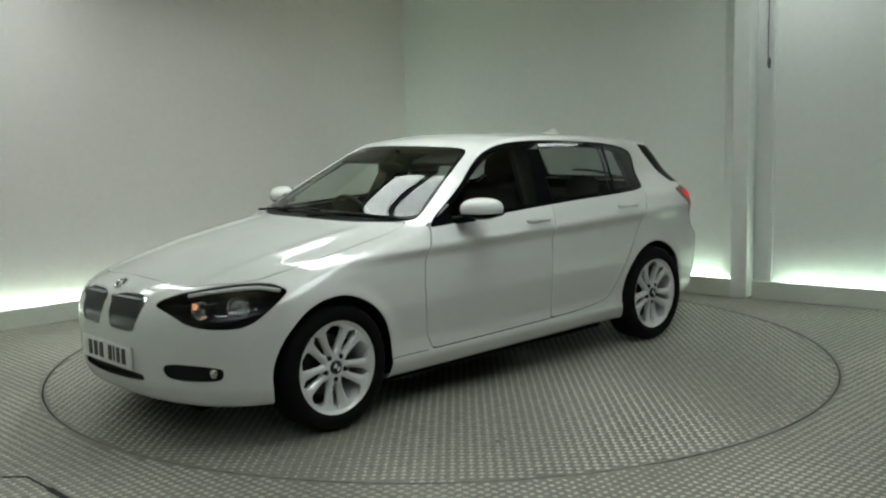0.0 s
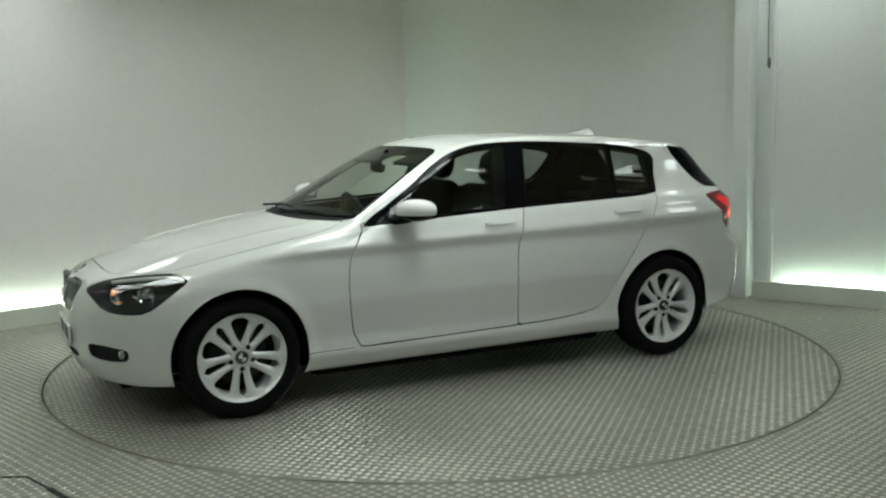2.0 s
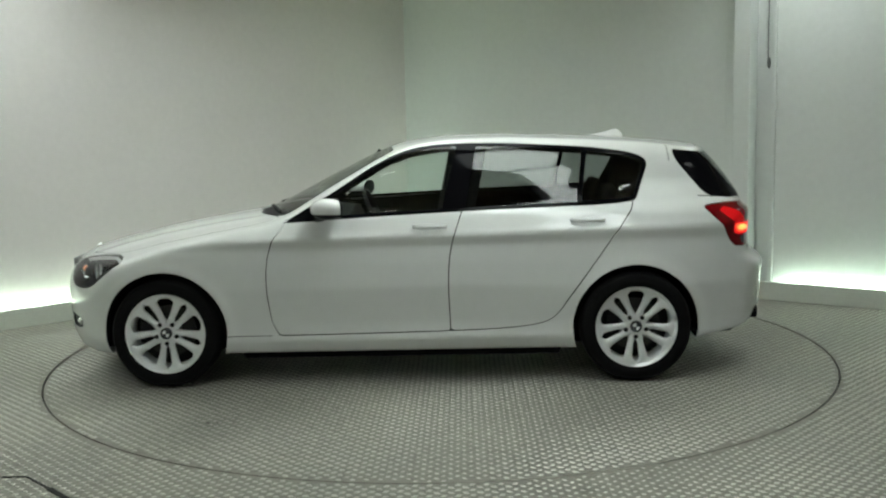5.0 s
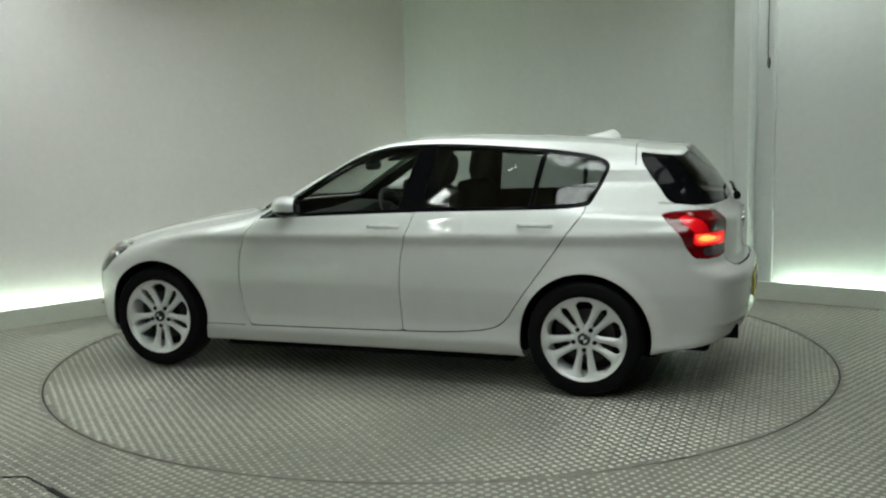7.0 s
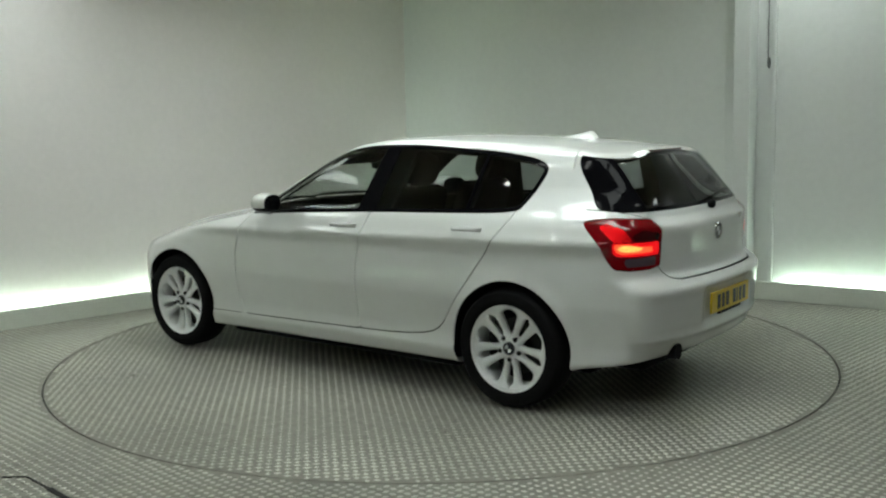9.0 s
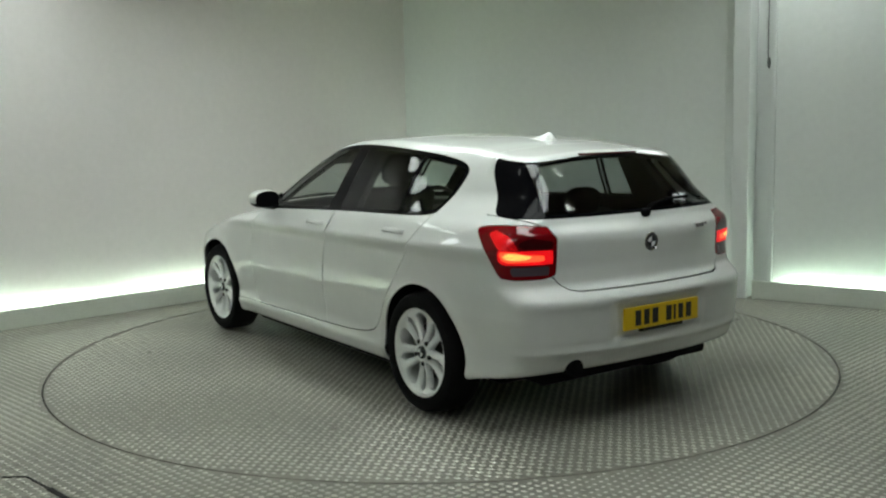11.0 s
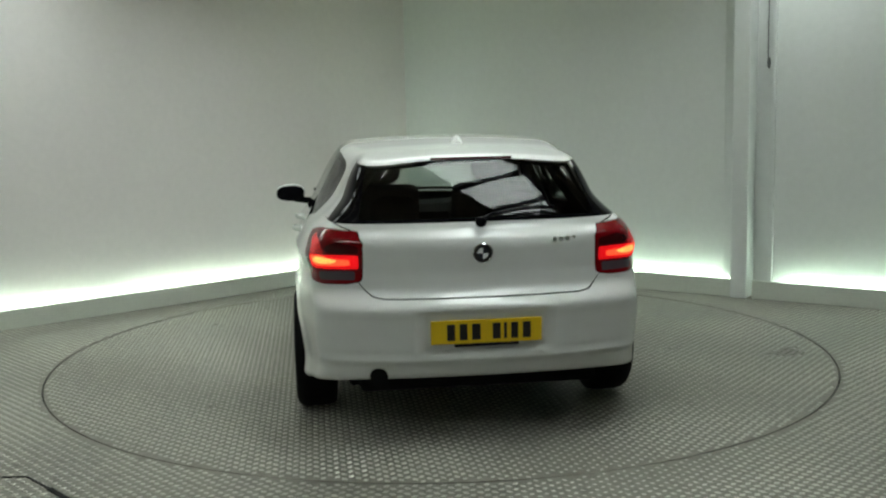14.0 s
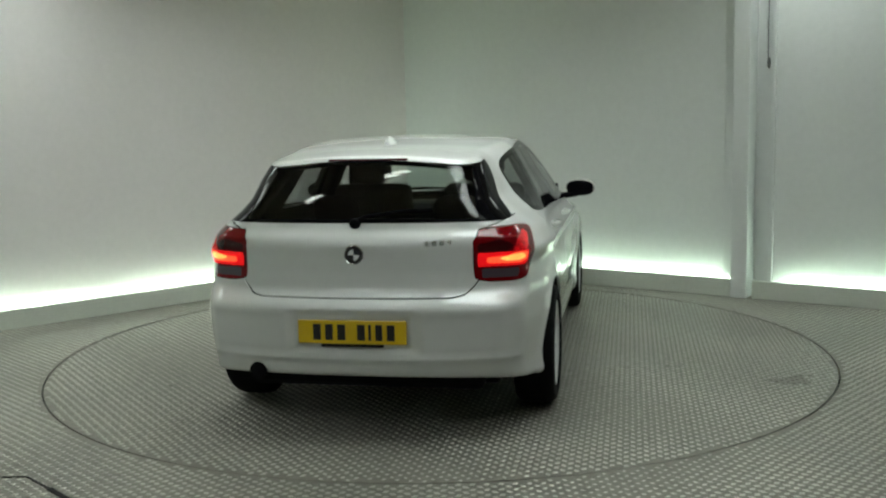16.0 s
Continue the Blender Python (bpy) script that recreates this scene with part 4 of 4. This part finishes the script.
# number plates, lettering as bars
def plate(name, x, z, lean, mat, label, out):
    ob = part(name, moved(box((-0.26, -0.006, -0.056), (0.26, 0.006, 0.056), 0.005), Matrix.Identity(4)), mat, car, label)
    ob.matrix_basis = pose(x, 0, z, lean, 0, 90) if out < 0 else pose(x, 0, z, 0, 0, -90)
    bars, u = [], -0.205
    for wide in (0.046, 0.040, 0.016, 0.046, 0.0, 0.048, 0.044, 0.046):
        if wide:
            bars.append((u, wide))
        u += (wide or 0.022) + 0.013
    for u, wide in bars:
        b = box((u, 0.006, -0.037), (u + wide * 0.8, 0.0085, 0.037))
        part("letter_bar", b, INK, ob, "dark bar in place of a letter")
    return ob


plate("rear_plate", -2.192, 0.537, 0, YELLOW, "yellow rear number plate with dark bars", -1)
plate("front_plate", 2.110, 0.405, 0, WHITE, "white front number plate with dark bars", 1)
part("plate_holder", box((-2.196, -0.15, 0.466), (-2.180, 0.15, 0.482), 0.003), MATT, car, "black strip under the rear plate")


def on_body(p):
    """The nearest place on the body's skin, and its outward way."""
    q = np.array([p], float)
    for _ in range(12):
        g, fv = slope(body_form, q)
        q = q - (fv / (g * g).sum(1))[:, None] * g
    g, _ = slope(body_form, q)
    return Vector(q[0]), Vector(g[0]).normalized()


def roundel(p, r):
    ring = lathe([(r, -0.004), (r, 0.004), (r * 0.93, 0.007), (r * 0.88, 0.004)], 32)
    bmesh.ops.recalc_face_normals(ring, faces=ring.faces)
    ob = part("badge", ring, CHROME, car, "round dark and silver badge", True)
    part("badge_face", cap(lathe([(r * 0.9, 0.002), (r * 0.9, 0.003)], 32), r * 0.9, 0.003, 32), INK, ob, "black badge face")
    for q in range(4):
        bm = bmesh.new()
        bm.faces.new([bm.verts.new((0, 0.005, 0))] + [bm.verts.new((r * 0.55 * math.cos(radians(90 * q + 15 * i)), 0.005, r * 0.55 * math.sin(radians(90 * q + 15 * i)))) for i in range(7)])
        part("badge_quarter", bm, BLUE if q % 2 else WHITE, ob)
    at, way = on_body(p)
    ob.matrix_basis = Matrix.Translation(at + way * 0.003) @ way.to_track_quat("Y", "Z").to_matrix().to_4x4()
    return ob


roundel((-2.118, 0, 0.888), 0.048)
roundel((2.02, 0, 0.745), 0.039)
bm = None
for i in range(4):
    bm = box((-2.122 + 0.010 * i + 0.012, -0.335 - i * 0.032 - 0.022, 0.928), (-2.085 + 0.010 * i, -0.335 - i * 0.032, 0.950), 0.002, 1, bm)
part("model_mark", bm, CHROME, tailgate, "small chrome bars in place of letters")

# exhaust, fin, wipers, third brake lamp
ex = lathe([(0.035, 0.0), (0.041, 0.0), (0.041, 0.16), (0.035, 0.16), (0.035, 0.02)], 24)
bmesh.ops.recalc_face_normals(ex, faces=ex.faces)
part("exhaust_pipe", moved(cap(ex, 0.036, 0.003, 24), pose(-2.124, 0.495, 0.326, 0, 0, -90)), LINER, car, "round sooty exhaust pipe", True)
fin = bmesh.new()
rows = []
for i in range(9):
    u = i / 8
    h = 0.062 * (u ** 1.3) * (1 - max(0, u - 0.82) / 0.18 * 0.75)
    w = 0.044 * math.sin(math.pi * (0.12 + 0.76 * u)) ** 0.6
    x = -1.20 - 0.20 * u
    z0 = 1.392 - 0.016 * u
    rows.append([fin.verts.new((x, -w, z0 - 0.012)), fin.verts.new((x, -w * 0.45, z0 + h * 0.7)), fin.verts.new((x, 0, z0 + h)), fin.verts.new((x, w * 0.45, z0 + h * 0.7)), fin.verts.new((x, w, z0 - 0.012))])
for r0, r1 in zip(rows, rows[1:]):
    for j in range(4):
        fin.faces.new((r0[j], r1[j], r1[j + 1], r0[j + 1]))
fin.faces.new(rows[0])
fin.faces.new(rows[-1][::-1])
part("roof_fin", fin, PAINT, car, "white shark-fin aerial", True)
wip = part("rear_wiper", tube([(-2.075, 0.0, 1.015), (-2.083, -0.01, 1.045), (-2.065, -0.05, 1.062), (-2.045, -0.22, 1.085), (-2.025, -0.36, 1.085)], 0.010, 8), BLACK, tailgate, "black rear wiper", True)
part("wiper_boss", blob((-2.083, 0.0, 1.030), (0.022, 0.028, 0.026), 2.2, 16, 10), BLACK, tailgate, "black wiper pivot", True)
part("third_brake_lamp", box((-1.822, -0.20, 1.308), (-1.77, 0.20, 1.322), 0.004), DARK_RED, tailgate, "dark red high brake lamp")
for y0, y1 in ((-0.60, 0.02), (0.0, 0.56)):
    arm = tube([(0.86 - 0.20 * y0 * y0, y0, 0.975), (0.80 - 0.24 * (y0 * 0.6) ** 2, y0 * 0.5 + y1 * 0.5, 0.998), (0.79 - 0.25 * y1 * y1, y1, 1.002 - 0.06 * y1 * y1)], 0.008, 8)
    part("wiper", arm, MATT, car, "black windscreen wiper", True)


# ---- inside of the car ----
def seat(x, y, name):
    ob = part(name, box((x - 0.25, y - 0.25, 0.32), (x + 0.26, y + 0.25, 0.56), 0.06, 3), CLOTH, car, "black cloth seat with a separate headrest", True)
    back = moved(box((-0.06, -0.255, 0.0), (0.07, 0.255, 0.65), 0.055, 3), pose(x - 0.20, y, 0.48, 0, -18))
    part("backrest", back, CLOTH, ob, "", True)
    rest = moved(blob((0, 0, 0), (0.055, 0.135, 0.100), 2.8), pose(x - 0.425, y, 1.205, 0, -12))
    part("headrest", rest, CLOTH, ob, "", True)
    for d in (-0.05, 0.05):
        part("headrest_post", tube([(x - 0.375, y + d, 1.02), (x - 0.41, y + d, 1.14)], 0.007, 6), CHROME, ob)
    return ob


seat(0.02, 0.36, "front_seat")
seat(0.02, -0.36, "front_seat")
bench = part("rear_seat", box((-1.10, -0.62, 0.32), (-0.55, 0.62, 0.54), 0.06, 3), CLOTH, car, "black cloth rear bench with headrests", True)
part("backrest", moved(box((-0.06, -0.60, 0), (0.07, 0.60, 0.55), 0.05, 3), pose(-1.06, 0, 0.44, 0, -20)), CLOTH, bench, "", True)
for y in (-0.34, 0.34):
    part("headrest", moved(blob((0, 0, 0), (0.05, 0.13, 0.085), 2.8), pose(-1.25, y, 1.015, 0, -12)), CLOTH, bench, "", True)
part("parcel_shelf", box((-1.95, -0.56, 0.93), (-1.28, 0.56, 0.95), 0.008), CLOTH, car, "black parcel shelf")
shell("headliner", ["roof"], LINER, car, "dark cloth headliner", sink=0.075, rim=-0.03)
for s in (1, -1):
    for poly, nm in (([(-0.215, 0.93), (-0.43, 0.93), (-0.52, 1.34), (-0.30, 1.34)], "door_pillar"), ([(-1.38, 0.95), (-1.72, 0.95), (-1.60, 1.30), (-1.44, 1.30)], "rear_pillar")):
        bm = extruded(poly, 0.05, 0.012)
        for v in bm.verts:
            v.co.y += 0.735 - 0.50 * (v.co.z - 0.95) - (0.075 * (v.co.z - 0.95) / 0.35 + 0.02 if nm == "rear_pillar" else 0.0)
        part(nm, mirrored(bm, s), LINER, car, "dark inner trim of a window pillar")
    part("sun_visor", mirrored(moved(box((-0.085, -0.19, -0.012), (0.085, 0.19, 0.012), 0.01), pose(0.10, 0.34, 1.268, 0, 18)), s), CLOTH, car, "dark folded sun visor", True)
dash = bmesh.new()
rows = []
for y in np.linspace(-0.66, 0.66, 9):
    hood = 0.03 * math.exp(-((y + 0.36) / 0.16) ** 2)
    rows.append([dash.verts.new(p) for p in ((0.72 - 0.2 * y * y, y, 0.90), (0.50, y, 0.935 + hood), (0.36, y, 0.915 + hood), (0.33, y, 0.86), (0.40, y, 0.62), (0.72, y, 0.55))])
for r0, r1 in zip(rows, rows[1:]):
    for j in range(5):
        dash.faces.new((r0[j], r0[j + 1], r1[j + 1], r1[j]))
part("dashboard", dash, MATT, car, "black plastic dashboard", True)
pts = [(0.185 * math.cos(2 * math.pi * i / 32), 0.185 * math.sin(2 * math.pi * i / 32)) for i in range(33)]
sw = part("steering_wheel", moved(tube([(0, a, b) for a, b in pts], 0.016, 8), pose(0.22, -0.36, 0.86, 0, 24)), MATT, car, "black steering wheel", True)
hubm = blob((0, 0, 0), (0.03, 0.075, 0.06), 2.4)
hubm = join(hubm, box((-0.012, -0.18, -0.015), (0.006, 0.18, 0.02), 0.004))
part("wheel_hub", moved(hubm, pose(0.22, -0.36, 0.86, 0, 24)), MATT, sw, "", True)
part("interior_mirror", blob((0.22, 0.0, 1.215), (0.016, 0.115, 0.032), 3.0), BLACK, car, "black interior mirror", True)
part("mirror_stem", tube([(0.15, 0, 1.32), (0.21, 0, 1.24)], 0.012, 8), BLACK, car, "black mirror stem", True)
part("centre_console", box((-0.45, -0.10, 0.28), (0.42, 0.10, 0.56), 0.03), MATT, car, "black centre console", True)
# black blocks set low and wide to hold back light beneath the car
part("floor_pan", box((-0.93, -0.74, 0.135), (0.93, 0.74, 0.26), 0.02), LINER, car, "black floor pan")
part("engine_tray", box((0.935, -0.50, 0.140), (1.90, 0.50, 0.26), 0.02), LINER, car, "black engine undertray")
part("rear_tray", box((-1.70, -0.62, 0.175), (-0.935, 0.62, 0.26), 0.02), LINER, car, "black rear underbody tray")
part("rear_valance", box((-1.98, -0.58, 0.215), (-1.705, 0.58, 0.30), 0.03), LINER, car, "black panel under the rear bumper")
part("cabin_floor", box((-1.9, -0.70, 0.27), (0.9, 0.70, 0.31)), LINER, car, "dark carpet")
part("rear_axle", tube([(-1.345, -0.66, 0.30), (-1.345, 0.66, 0.30)], 0.045, 10), LINER, car, "black rear axle", True)
part("boot_floor", box((-2.02, -0.55, 0.30), (-1.55, 0.55, 0.40)), LINER, car, "black boot floor pan")

# ---- details of the hall ----
def floor_joint(a, b, w):
    a, b = Vector((*a, 0.001)), Vector((*b, 0.001))
    n = (b - a).normalized().cross(Vector((0, 0, 1))) * w / 2
    bm = bmesh.new()
    up = Vector((0, 0, 0.003))
    lo = [bm.verts.new(p) for p in (a - n, b - n, b + n, a + n)]
    hi = [bm.verts.new(v.co + up) for v in lo]
    bm.faces.new(hi)
    for i in range(4):
        bm.faces.new((lo[i], lo[(i + 1) % 4], hi[(i + 1) % 4], hi[i]))
    part("joint_strip", bm, GAP, floor, "black joint between floor plates")


floor_joint((-2.60, -2.262), (-1.812, -2.277), 0.008)
floor_joint((-1.815, -2.275), (-1.62, -2.465), 0.010)
floor_joint((-1.66, -2.425), (-1.40, -2.69), 0.026)
hook = tagged(new("wall_hook"), "small grey hook hanging in the recess beside the post", "hook")
n = Vector((-RIGHT_WAY.y, RIGHT_WAY.x, 0))
n = n if n.y < 0 else -n
at = CORNER + RIGHT_WAY * (POST + 0.245) - n * 0.07
part("cord", tube([at + Vector((0, 0, 2.4)), at + Vector((0, 0, 1.98)), at + Vector((0, 0, 1.935))], 0.004, 6), GREY, hook)
part("handle", blob(at + Vector((0.008, 0, 1.90)), (0.014, 0.012, 0.045), 2.2, 12, 8), GREY, hook)


# ---- motion: the turntable turns evenly and carries the car ----
OFFSET = (0.2116, 0.033)


def motions():
    rows_table, rows_car = [], []
    for i in range(65):
        t = i * 0.25
        a = 3.9066 - 0.158 * t
        rows_table.append((t, pose(0, 0, 0, 0, 0, math.degrees(a))))
        x, y = OFFSET
        rows_car.append((t, pose(x * math.cos(a) - y * math.sin(a), x * math.sin(a) + y * math.cos(a), 0.0022, 0, 0, math.degrees(a))))
    walk(table, rows_table)
    walk(car, rows_car)


motions()
